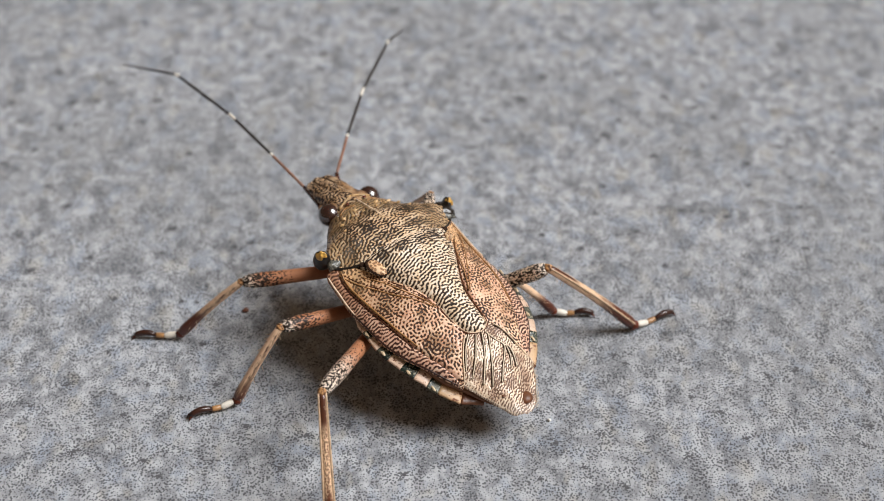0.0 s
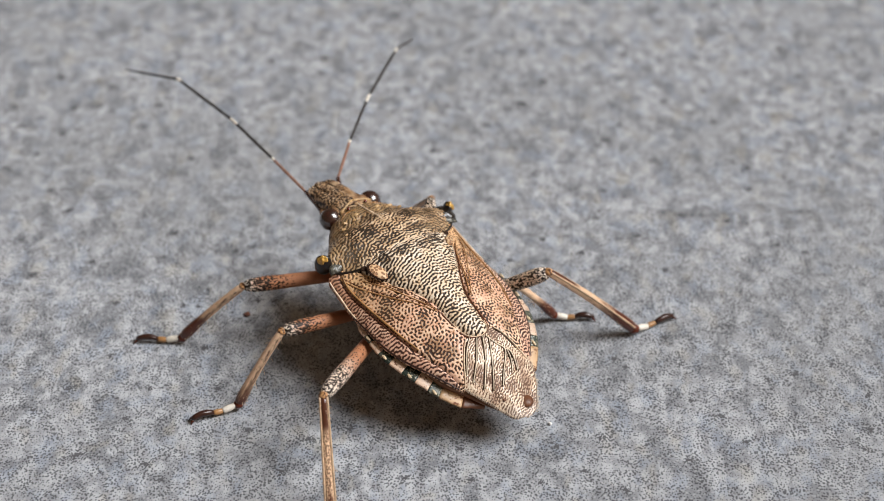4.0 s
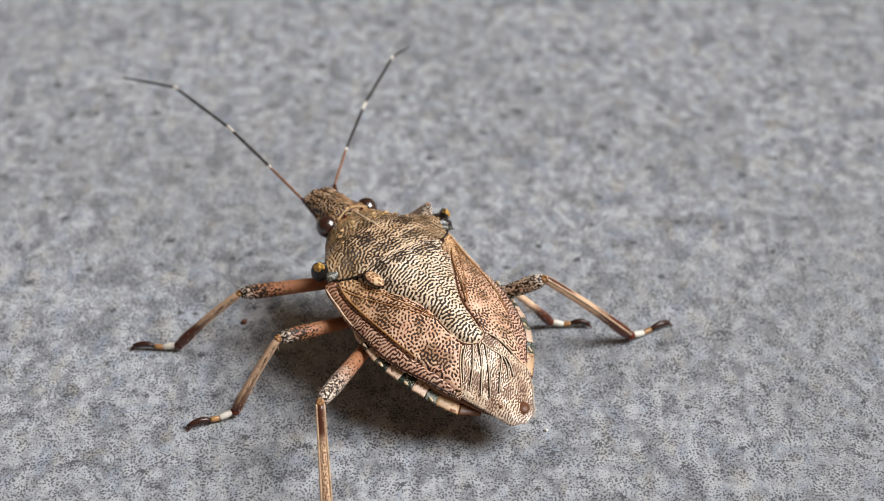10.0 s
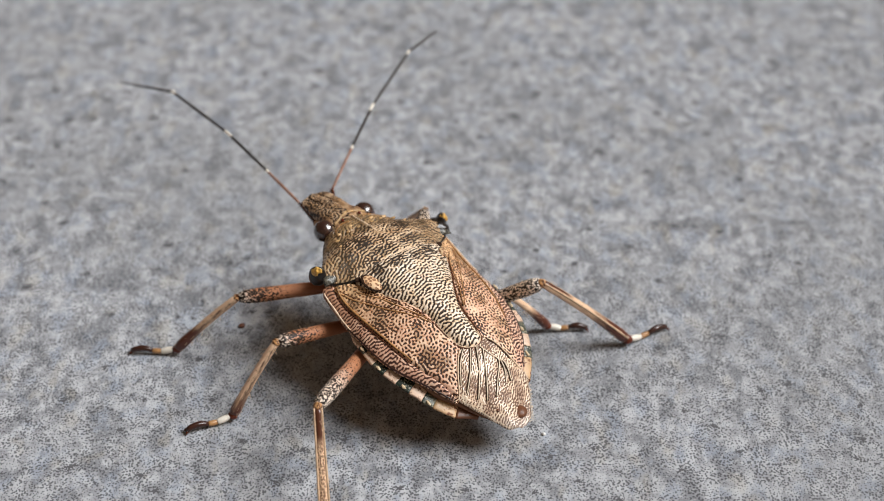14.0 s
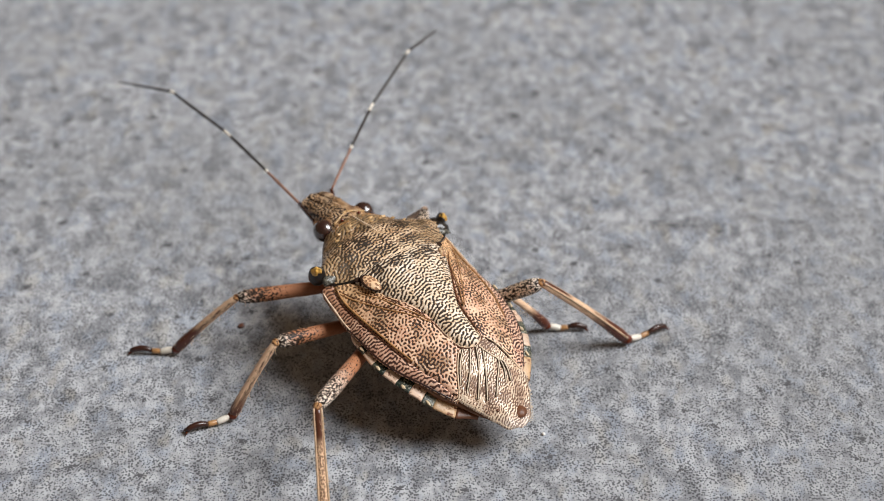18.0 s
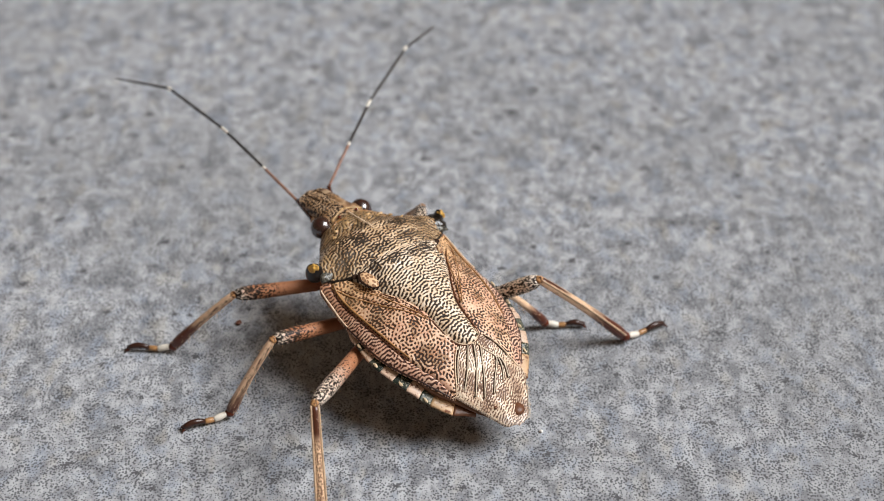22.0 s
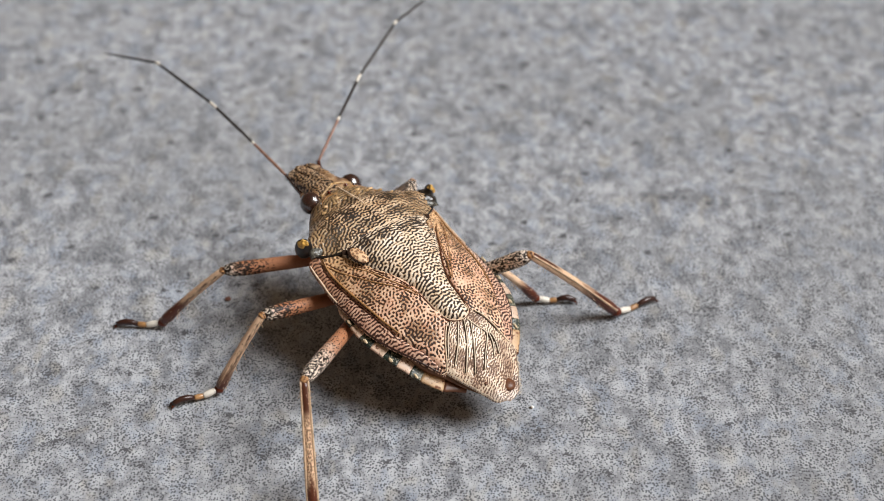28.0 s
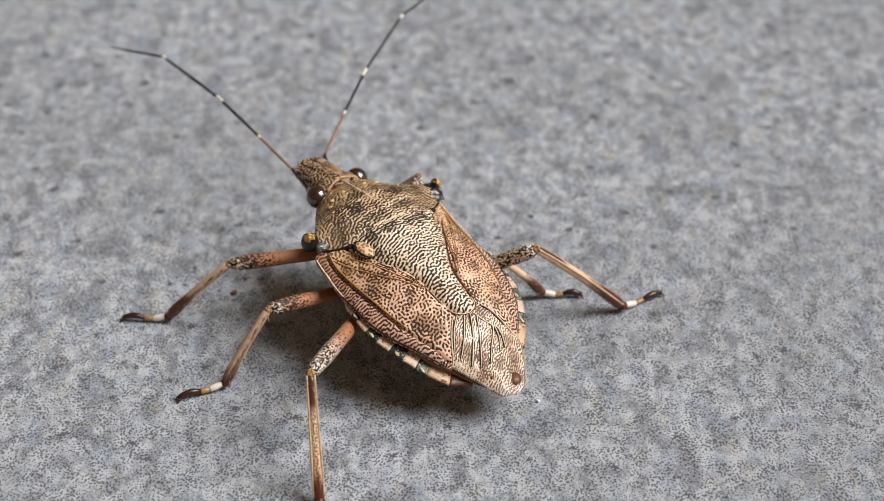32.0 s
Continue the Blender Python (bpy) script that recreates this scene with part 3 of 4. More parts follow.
# one fore wing is pushed out a little behind the shoulder
tuck = curve((-8.2, 0.24), (-7.0, 0.40), (-5.5, 0.28), (-4.0, 0.0))
spread = curve((-3.0, 0.0), (-1.6, 0.05), (-0.8, 0.20), (-0.3, 0.42), (-0.1, 0.48))
WING_SPOTS = [(2.6, -3.3, 0.45, 0.75), (2.37, -6.25, 0.5, 0.36), (1.72, -6.9, 0.5, 0.34), (3.2, -1.75, 0.28, 0.5), (2.75, -2.5, 0.25, 0.3), (1.9, -4.9, 0.25, 0.35)]
for s in (-1, 1):
    def mirrored(f, s=s):
        return lambda y: s * f(y)

    spots = [(s * x, y, rx, ry) for x, y, rx, ry in WING_SPOTS]
    box = (-4.4 if s < 0 else 0.0, -8.6, 4.4, 8.6)
    dots = Grain(box, 0.158, 0.48, 31 + s, 0.0, None, spots, 0.55, 0.6, 4, 1.0)
    rosy = Grain(box, 0.146, 0.14, 41 + s, 0.4, lambda x: 25.0 * s, (), 0.0, 0.35, 4, 0.8)
    wing = sheet("fore_wing", mirrored(inner), mirrored(split), -8.38, -0.25, dots, CORIUM, None, "tan leathery fore wing with dark punctures", 0.029, 0.10, 0.22, 0.09, wing_relief, 0.024,
                 lambda x, y: 0.85 / (1 + math.exp(-(y + 2.6 + 0.8 * noise.noise(Vector((x, y, 6.0)))) * 1.8)))
    sheet("wing_rim", mirrored(split), mirrored(lambda y, s=s: costa(y) + (spread(y) if s < 0 else tuck(y))), -8.34, -0.2, rosy, COSTA, wing, "rosy brown punctured wing rim", 0.030, 0.07, 0.2, 0.08, wing_relief, 0.022,
          lambda x, y: 0.8 / (1 + math.exp(-(y + 2.4) * 2.0)))
    k = 0.0 if s < 0 else -0.22
    for pts, r, mat, lift in (
            (((3.42, -0.6), (2.92, -1.84), (2.24, -3.18), (1.74, -3.92), (1.14, -4.87)), 0.030, VEIN, 0.115),
            (((3.30, -0.62), (2.84, -1.80), (2.17, -3.10), (1.67, -3.84), (1.10, -4.72)), 0.018, REDVEIN, 0.105),
            (((2.75, -1.4), (2.22, -2.38), (1.70, -3.58), (1.28, -4.4), (1.05, -4.9)), 0.030, VEIN, 0.115),
            (((2.62, -1.45), (2.12, -2.42), (1.62, -3.55), (1.20, -4.4)), 0.016, REDVEIN, 0.105)):
        line_over([(s * (x + k * (y < -2)), y) for x, y in pts], r, lift, mat, "wing_vein", wing)
    YB = (-0.55, -1.2, -2.0, -3.0, -4.0, -5.0, -5.9)
    line_over([(s * (split(y) - 0.07), y) for y in YB], 0.050, 0.125, VEIN, "wing_vein", wing, "raised amber vein")
    line_over([(s * (split(y) + 0.02), y) for y in YB], 0.026, 0.085, REDVEIN, "wing_vein", wing, "dark line below the vein")
    edge = [(inner(y) + 0.02, y) for y in (-6.78, -7.0, -7.25, -7.5, -7.75, -8.0, -8.2)] + [(1.8, -8.36), (2.02, -8.33)]
    line_over([(s * x, y) for x, y in edge], 0.036, 0.10, PALEVEIN, "wing_edge", wing, "pale wing edge")
    line_over([(s * (inner(y) - 0.07), y) for y in (-6.85, -7.2, -7.6, -7.9)], 0.030, 0.07, DARKVEIN, "wing_edge", wing, "dark line along the wing edge")
    out = [(s * (costa(y) + (spread(y) if s < 0 else tuck(y))), y) for y in (-0.35, -0.8, -1.3, -1.9, -2.6)]
    line_over(out, 0.050, 0.02, PALEVEIN, "costal_edge", wing, "cream front edge")
    # blackish line that paints the shade between wing rim and belly bands
    out = [(s * (costa(y) + (spread(y) if s < 0 else tuck(y)) + 0.01), y) for y in (-2.5, -3.4, -4.3, -5.2, -6.1, -7.0, -7.8, -8.2)]
    line_over(out, 0.050, -0.03, FOOTDARK, "costal_edge", wing, "dark line painted as shade below the wing side")

# overlapping wing film at the rear
film_left = curve((-10.58, 0.0), (-10.52, -0.20), (-10.38, -0.36), (-10.0, -0.58), (-9.55, -0.92), (-8.9, -1.42), (-8.2, -1.80), (-7.5, -1.5), (-6.9, -1.05), (-6.4, -0.5))
film_right = curve((-10.58, 0.5), (-10.50, 0.86), (-10.25, 1.22), (-9.85, 1.48), (-9.3, 1.86), (-8.6, 2.08), (-8.0, 1.90), (-7.5, 1.5), (-6.9, 1.05), (-6.4, 0.5))


def film_relief(x, y):
    return 0.05 * noise.noise(Vector((x * 3, y * 1.2, 4.0))) + 0.03 * noise.noise(Vector((x * 6 + y * 2, y * 2, 4.0)))


FILM_SPOTS = [(-1.0, -8.35, 0.25, 0.35), (-0.5, -8.9, 0.3, 0.35), (-1.25, -7.9, 0.15, 0.3), (0.2, -9.4, 0.3, 0.25), (1.25, -8.6, 0.3, 0.3), (1.2, -9.3, 0.35, 0.35), (0.7, -7.1, 0.4, 0.3), (-0.9, -9.3, 0.25, 0.25), (0.95, -9.95, 0.4, 0.35)]
FILM_GRAIN = Grain((-2.1, -11.0, 4.3, 4.8), 0.115, 0.15, 57, 1.0, lambda x: 35.0, FILM_SPOTS, 0.35, 0.6)
film = sheet("wing_film", film_left, film_right, -10.58, -6.4, FILM_GRAIN, FILM, None, "shiny pinkish brown veined wing film", 0.026, 0.06, 0.12, 0.10, film_relief, 0.016,
             lambda x, y: 1 / (1 + math.exp((y + 10.3 - 0.35 * abs(x - 0.2)) * 9)))
for pts in (((-0.56, -6.75), (-0.92, -7.1), (-1.15, -7.4), (-1.48, -8.0)), ((-0.26, -6.9), (-0.62, -7.45), (-0.9, -7.85), (-1.39, -8.4)),
            ((0.05, -6.95), (-0.32, -7.75), (-0.7, -8.35), (-1.05, -8.85)), ((0.22, -7.0), (0.5, -7.45), (0.80, -7.80), (0.55, -8.2), (0.2, -8.6), (-0.2, -9.15)),
            ((0.80, -7.80), (1.02, -7.92), (1.05, -8.3), (0.92, -8.8)), ((0.9, -7.86), (0.85, -8.3), (0.6, -8.8)), ((0.3, -7.15), (0.05, -7.7), (-0.3, -8.4), (-0.7, -9.1))):
    vein = line_over(pts, 0.036, 0.085, FILMVEIN, "film_vein", film)
    line_over([(x - 0.055, y + 0.01) for x, y in pts], 0.019, 0.072, DARKVEIN, "film_vein", film)
    line_over([(x + 0.055, y - 0.01) for x, y in pts], 0.013, 0.070, DARKVEIN, "film_vein", film)
shell("film_spot", blob((0.68, -9.98, top(0.66, -9.98, 0.06)), (0.36, 0.34, 0.18), n=24, m=16), BLISTER, film, "round brown blister")
shell("film_spot", blob((-0.42, -9.62, top(0.42, -9.62, 0.06)), (0.10, 0.10, 0.05)), BLISTER, film)
# pale fringe of the film's hind edge
rng = random.Random(7)
bm = bmesh.new()
for i in range(110):
    y = -10.56 + 2.1 * (i % 55) / 55
    left = i < 55
    x = (film_left if left else film_right)(y)
    a = Vector((x + (0.05 if left else -0.05), y, top(x, y, 0.05)))
    out = Vector((-0.5 if left else 0.6, -1.0, -0.1)).normalized() * rng.uniform(0.08, 0.20)
    tube(bm, [a * MM, (a + out) * MM], [0.014 * MM, 0.006 * MM], 4)
shell("film_fringe", bm, FILMVEIN, film, "pale fine fringe")

# banded edge of the belly
edge_w = curve((-10.35, 0.45), (-9.85, 0.98), (-9.2, 1.68), (-8.4, 2.42), (-7.2, 3.16), (-5.9, 3.70), (-4.5, 4.0), (-3.2, 3.95), (-2.4, 3.65))


band_out = curve((-9.5, 0.15), (-8.4, 0.26), (-7.4, 0.38), (-6.0, 0.34), (-4.5, 0.12))


def edge_piece(ya, yb, s, w=0.85, taper=0.0):
    bm = bmesh.new()
    rings = []
    for j in range(9):
        y = ya + (yb - ya) * j / 8
        x = edge_w(y) + (band_out(y) if s > 0 else 0.0)
        dx = (edge_w(y + 0.05) - edge_w(y - 0.05)) / 0.1
        n = Vector((1, -dx, 0)).normalized()
        z = top(side(y), y) - 0.28
        x += 0.05 * noise.noise(Vector((y * 3.0, s * 5.0, 1.0)))
        o = Vector((x, y, z))
        ring, v = [], w * (1 - taper * j / 8)
        for k in range(10):
            a = math.tau * k / 10
            q = o - n * w * 0.5 + n * (v * 0.5 * math.cos(a)) + Vector((0, 0, 0.09 * math.sin(a) + 0.05 * math.cos(a) * -1))
            ring.append(bm.verts.new((q.x * s * MM, q.y * MM, q.z * MM)))
        rings.append(ring)
    for r, q in zip(rings, rings[1:]):
        for k in range(10):
            bm.faces.new((r[k], r[(k + 1) % 10], q[(k + 1) % 10], q[k]))
    bm.faces.new(rings[0])
    bm.faces.new(rings[-1])
    return bm


BANDS = [(-2.5, -3.5, PALE), (-3.5, -3.95, GREEN), (-3.95, -4.65, PALE), (-4.65, -5.35, GREEN), (-5.35, -6.05, PALE), (-6.05, -6.75, GREEN),
         (-6.75, -7.35, PALE), (-7.35, -7.85, GREEN), (-7.85, -8.75, ORANGE), (-8.75, -9.5, BLISTER)]
for s in (-1, 1):
    for ya, yb, mat in BANDS:
        seg = shell("edge_band", edge_piece(ya, yb, s, 0.85, 0.85 if mat is BLISTER else 0.0), mat, label={"dark_green_shell": "dark green edge band"}.get(mat.name, ""))
        if mat is GREEN:
            y = (ya + yb) / 2
            shell("band_spot", blob(((edge_w(y) - (0.10 if s < 0 else -0.08)) * s, y + 0.02, top(side(y), y) - 0.22), (0.07, 0.15, 0.05), None, int(y * -7), 0.5), CREAM, seg)

# head
head_w = curve((2.6, 1.15), (3.1, 1.2), (3.6, 1.1), (4.0, 0.92), (4.6, 0.88), (5.3, 0.88), (5.7, 0.80), (5.92, 0.58), (6.0, 0.15))
head_t = curve((2.6, 0.22), (3.4, 0.12), (4.4, -0.22), (5.3, -0.58), (6.0, -0.95))
head_b = curve((2.6, -1.5), (3.6, -1.55), (4.6, -1.35), (5.5, -1.15), (6.0, -1.02))


HEAD_GRAIN = Grain((-1.4, 2.4, 2.8, 3.8), 0.17, 0.0, 71, 0.2, lambda x: 70.0, (), 0.0, 0.5)


def head_mesh():
    bm = bmesh.new()
    layer = bm.verts.layers.float.new("grain")
    rings, n = [], 96
    for j in range(97):
        y = 2.6 + 3.4 * (1 - (1 - j / 96) ** 1.4)
        w, zt, zb = head_w(y), head_t(y), head_b(y)
        zm, ring = zb + (zt - zb) * 0.55, []
        for i in range(n):
            a = math.tau * i / n
            c, s = math.cos(a), math.sin(a)
            x = w * math.copysign(abs(c) ** 0.8, c)
            z = zm + ((zt - zm) * abs(s) ** 0.75 if s > 0 else -(zm - zb) * abs(s) ** 0.8)
            pit = float(HEAD_GRAIN.at(np.array([x + (0.3 * (z - zt))]), np.array([y]))[0][0])
            if s > 0:
                # middle lobe between two grooves, a dark dip at the front, swollen side lobes
                z += 0.09 * math.exp(-(x / 0.2) ** 2) - 0.10 * math.exp(-((abs(x) - 0.32) / 0.08) ** 2) * min(1, max(0, (y - 3.6) / 0.6)) + 0.05 * noise.noise(Vector((x * 4, y * 4, 7)))
                z += 0.014 * pit - 0.16 * math.exp(-(x / 0.22) ** 2 - ((y - 5.45) / 0.35) ** 2) + 0.07 * math.exp(-((abs(x) - 0.6) / 0.25) ** 2 - ((y - 4.6) / 0.7) ** 2)
            v = bm.verts.new((x * MM, y * MM, z * MM))
            v[layer] = pit
            ring.append(v)
        rings.append(ring)
    for r, q in zip(rings, rings[1:]):
        for i in range(n):
            bm.faces.new((r[i], r[(i + 1) % n], q[(i + 1) % n], q[i]))
    bm.faces.new(rings[0])
    bm.faces.new(rings[-1])
    return bm


NECK = Matrix.Translation((0, 2.8 * MM, 0)) @ Matrix.Rotation(radians(2.5), 4, "Z") @ Matrix.Translation((0, -2.8 * MM, 0))


def head_shell(name, bm, material, parent=None, label=""):
    """A part of the head, which is turned a little."""
    bmesh.ops.transform(bm, matrix=NECK, verts=bm.verts)
    return shell(name, bm, material, parent, label)


head = head_shell("head", head_mesh(), HEAD, label="grainy brown blunt head")
for s in (-1, 1):
    head_shell("head_seam", limb((0.24 * s, 5.85, head_t(5.85) - 0.02), (0.30 * s, 4.7, head_t(4.7) - 0.02), lambda t: 0.03 * math.sin(math.pi * (0.1 + 0.8 * t)), 12, (0.05 * s, 0, 0.0)), DARKVEIN, head)
head_shell("head_line", limb((0, 4.3, head_t(4.3) + 0.07), (0, 2.75, 0.30), lambda s: 0.04, 10), GOLD, head, "thin amber line")
for s in (-1, 1):
    eye = head_shell("eye", blob((1.21 * s, 3.34, -0.50), (0.55, 0.56, 0.56), n=28, m=20), EYE, head, "glossy dark red-brown eye")
    head_shell("eye_socket", blob((0.85 * s, 3.3, -0.45), (0.42, 0.52, 0.45), seed=2, rough=0.1), HEAD, head)
    head_shell("ocellus", blob((0.52 * s, 2.95, 0.24), (0.09, 0.09, 0.07)), OCELLUS, head, "tiny red simple eye")
    head_shell("head_line", limb((0.02 * s, 3.35, 0.21), (0.92 * s, 3.02, 0.05), lambda t: 0.05, 8, (0, 0, 0.05)), GOLD, head, "amber line")

# feelers: joints in the world, in millimetres
LEFT = [(-6.93, -1.26, 5.00), (-8.74, 0.77, 5.64), (-11.08, 3.59, 6.19), (-14.52, 7.75, 6.16), (-17.78, 9.46, 5.77)]
RIGHT_A = [(-5.35, -0.59, 5.40), (-4.91, 2.06, 5.96), (-4.23, 5.32, 6.66), (-2.99, 9.62, 7.15), (-2.22, 12.39, 6.31)]
RIGHT_A2 = [(-5.35, -0.59, 5.40), (-4.86, 2.07, 5.88), (-3.99, 5.28, 6.58), (-2.59, 9.53, 7.02), (-1.70, 12.25, 6.10)]
RIGHT_B = [(-5.35, -0.59, 5.40), (-4.38, 1.74, 6.49), (-3.43, 4.97, 6.95), (-1.51, 8.89, 8.03), (0.06, 11.45, 7.93)]
MATS = [FEELRED, FEELDARK, FEELDARK, FEELDARK]
WIDE = [(0.062, 0.062), (0.062, 0.070), (0.070, 0.070), (0.070, 0.038)]
LABELS = ["reddish brown feeler segment", "black feeler segment with cream end", "black feeler segment", "black tapered feeler tip"]


def feeler_segment(i, length, parent, name="feeler_segment"):
    """A segment along +y from its own origin, with its pale joint."""
    bm = limb((0, 0.05, 0), (0, length - 0.04, 0), lambda s: WIDE[i][0] + (WIDE[i][1] - WIDE[i][0]) * s + 0.010 * math.sin(math.pi * s), 10, (0, 0, 0), 10)
    seg = part(name, bm, MATS[i], parent, LABELS[i])
    ring = part("joint_ring", blob((0, 0.0, 0), (0.084, 0.15, 0.084), n=10, m=8), WHITE if i else LEGDARK, seg)
    if i == 1:
        part("cream_end", limb((0, length - 0.40, 0), (0, length - 0.02, 0), lambda s: 0.078, 4, (0, 0, 0), 10), WHITE, seg, "cream band")
    if i == 2:
        part("cream_end", limb((0, length - 0.25, 0), (0, length - 0.02, 0), lambda s: 0.078, 4, (0, 0, 0), 10), WHITE, seg, "cream band")
        part("cream_start", limb((0, 0.02, 0), (0, 0.18, 0), lambda s: 0.078, 4, (0, 0, 0), 10), WHITE, seg, "cream band")
    return seg


def aim(a, b):
    """The pose in the bug's space of a segment from a to b (world millimetres)."""
    a, b = here(a), here(b)
    return Matrix.Translation(a * MM) @ (b - a).to_track_quat("Y", "Z").to_matrix().to_4x4()


MOVING = []
for joints, base in ((LEFT, (-1.02, 4.15, -0.95)), (RIGHT_A, (0.62, 5.05, -1.0))):
    root = (BODY @ (Vector(base) * MM)) / MM
    scape = part("feeler_root", limb(root, here(joints[0]), lambda s: 0.13 - 0.02 * s, 8), LEGDARK, bug, "dark brown feeler root")
    part("feeler_socket", blob(root, (0.2, 0.2, 0.2)), HEAD, scape)
    for i in range(4):
        a, b = Vector(joints[i]), Vector(joints[i + 1])
        seg = feeler_segment(i, (b - a).length, bug)
        seg.matrix_basis = aim(a, b)
        if joints is RIGHT_A:
            MOVING.append((seg, aim(a, b), aim(RIGHT_A2[i], RIGHT_A2[i + 1]), aim(RIGHT_B[i], RIGHT_B[i + 1])))

# legs: coxa, knee, shin end and claw in the world, in millimetres
LEGS = [
    ((-4.4, -6.3, 3.8), (-9.64, -7.21, 3.71), (-12.91, -7.17, 0.40), (-15.19, -7.04, 0.16), 1.14, False, 0.60, False),
    ((-3.4, -8.1, 3.0), (-7.43, -11.01, 4.13), (-9.63, -11.92, 0.40), (-11.72, -12.74, 0.16), 1.14, False, 0.84, False),
    ((-2.53, -7.97, 2.4), (-5.17, -16.04, 4.80), (-4.82, -19.36, 0.40), (-4.39, -21.5, 0.16), 1.20, True, 0.80, False),
    ((-1.2, -5.0, 3.2), (-0.58, -0.83, 4.3), (-2.86, 1.76, 0.40), (-4.12, 2.74, 0.16), 1.0, False, 0.7, True),
    ((0.3, -6.6, 2.4), (3.40, -6.30, 3.20), (5.58, -5.44, 0.40), (7.56, -5.37, 0.16), 1.05, False, 0.6, False),
    ((1.60, -6.48, 2.4), (5.02, -7.57, 4.87), (9.53, -6.52, 0.40), (11.60, -5.32, 0.16), 1.24, False, 0.62, True),
]


def thigh_skin(length, pale, cream):
    """Speckled skin along y from the knee: whitish and black by the knee, clear orange-brown further in, with the
    body's shade painted into the inner end.
    """
    m = Nodes("thigh_skin")
    y = m.math("MULTIPLY", m.node("ShaderNodeSeparateXYZ", 1, {0: m.co}), 1000.0 / length)
    y = m.math("ADD", y, m.math("MULTIPLY", m.math("SUBTRACT", m.noise(0.5, detail=2.0), 0.5), 0.25))
    n = m.noise((0.085, 0.14, 0.085), detail=2.0, rough=0.6)
    ground = m.mix(m.step(y, 0.05, 0.20 + 0.25 * pale), (0.84, 0.70, 0.58), (0.82, 0.64, 0.48) if cream else (0.42, 0.18, 0.09))
    # red-brown inner end, coloured darker to stand for the body's shade on it
    ground = m.mix(m.step(y, 0.45 + 0.3 * cream, 0.8 + 0.2 * cream), ground, (0.29, 0.105, 0.05))
    cut = m.step(y, 0.10, 0.62 + 0.3 * cream, 0.55 - 0.03 * pale - 0.03 * cream, 0.31 + 0.155 * cream)
    f = m.step(m.math("SUBTRACT", n, cut), -0.045, 0.045)
    return m.done(m.mix(f, (0.020, 0.011, 0.007), ground), 0.45, n, 0.03, spec=0.3)


def shin_skin(length, dark, middle, dotted=0.75):
    """Tan skin along y from the knee, with dark streaks, turning dark red-brown at its end."""
    m = Nodes("shin_skin")
    y = m.math("MULTIPLY", m.node("ShaderNodeSeparateXYZ", 1, {0: m.co}), 1000.0 / length)
    x = m.node("ShaderNodeSeparateXYZ", 0, {0: m.co})
    n = m.noise((0.09, 0.35, 0.09), detail=3.0, rough=0.6)
    c = m.mix(m.step(n, 0.27, 0.44), (0.30, 0.13, 0.065), (0.80, 0.54, 0.35))
    edge = m.math("ADD", m.math("MULTIPLY", x, 1000.0), m.math("MULTIPLY", m.math("SUBTRACT", n, 0.5), 0.25))
    if middle:
        # a dark groove between two pale ridges, breaking up into dots half way down
        spots = m.step(m.noise((0.07, 0.10, 0.07), detail=1.0), 0.45, 0.55)
        groove = m.step(m.math("ABSOLUTE", m.math("MULTIPLY", x, 1000.0)), 0.10, 0.17, 1.0, 0.0)
        part_way = m.math("MULTIPLY", groove, m.math("MAXIMUM", m.step(y, 0.22, 0.36, 1.0, 0.0), m.math("MULTIPLY", spots, dotted)))
        c = m.mix(part_way, c, (0.085, 0.026, 0.013))
        edge = m.math("ADD", m.math("ABSOLUTE", edge), 1.0)
    c = m.mix(m.step(edge, -0.24, -0.14, 0.80, 0.0), c, (0.06, 0.022, 0.012))
    y = m.math("ADD", y, m.math("MULTIPLY", m.math("SUBTRACT", m.noise((0.12, 0.6, 0.12), detail=2.0), 0.5), 0.35))
    c = m.mix(m.step(y, dark - 0.15, dark + 0.12), c, (0.095, 0.024, 0.011))
    return m.done(c, 0.3, n, 0.02, spec=0.55)


def along(name, a, b, profile, material, parent, label, bow=0.0):
    """A limb with its origin at a and y towards b."""
    d = b - a
    ob = part(name, limb((0, 0, 0), (0, d.length, 0), profile, 18, (0, 0, bow), 14), material, parent, label)
    ob.matrix_basis = Matrix.Translation(a * MM) @ d.to_track_quat("Y", "Z").to_matrix().to_4x4()
    return ob


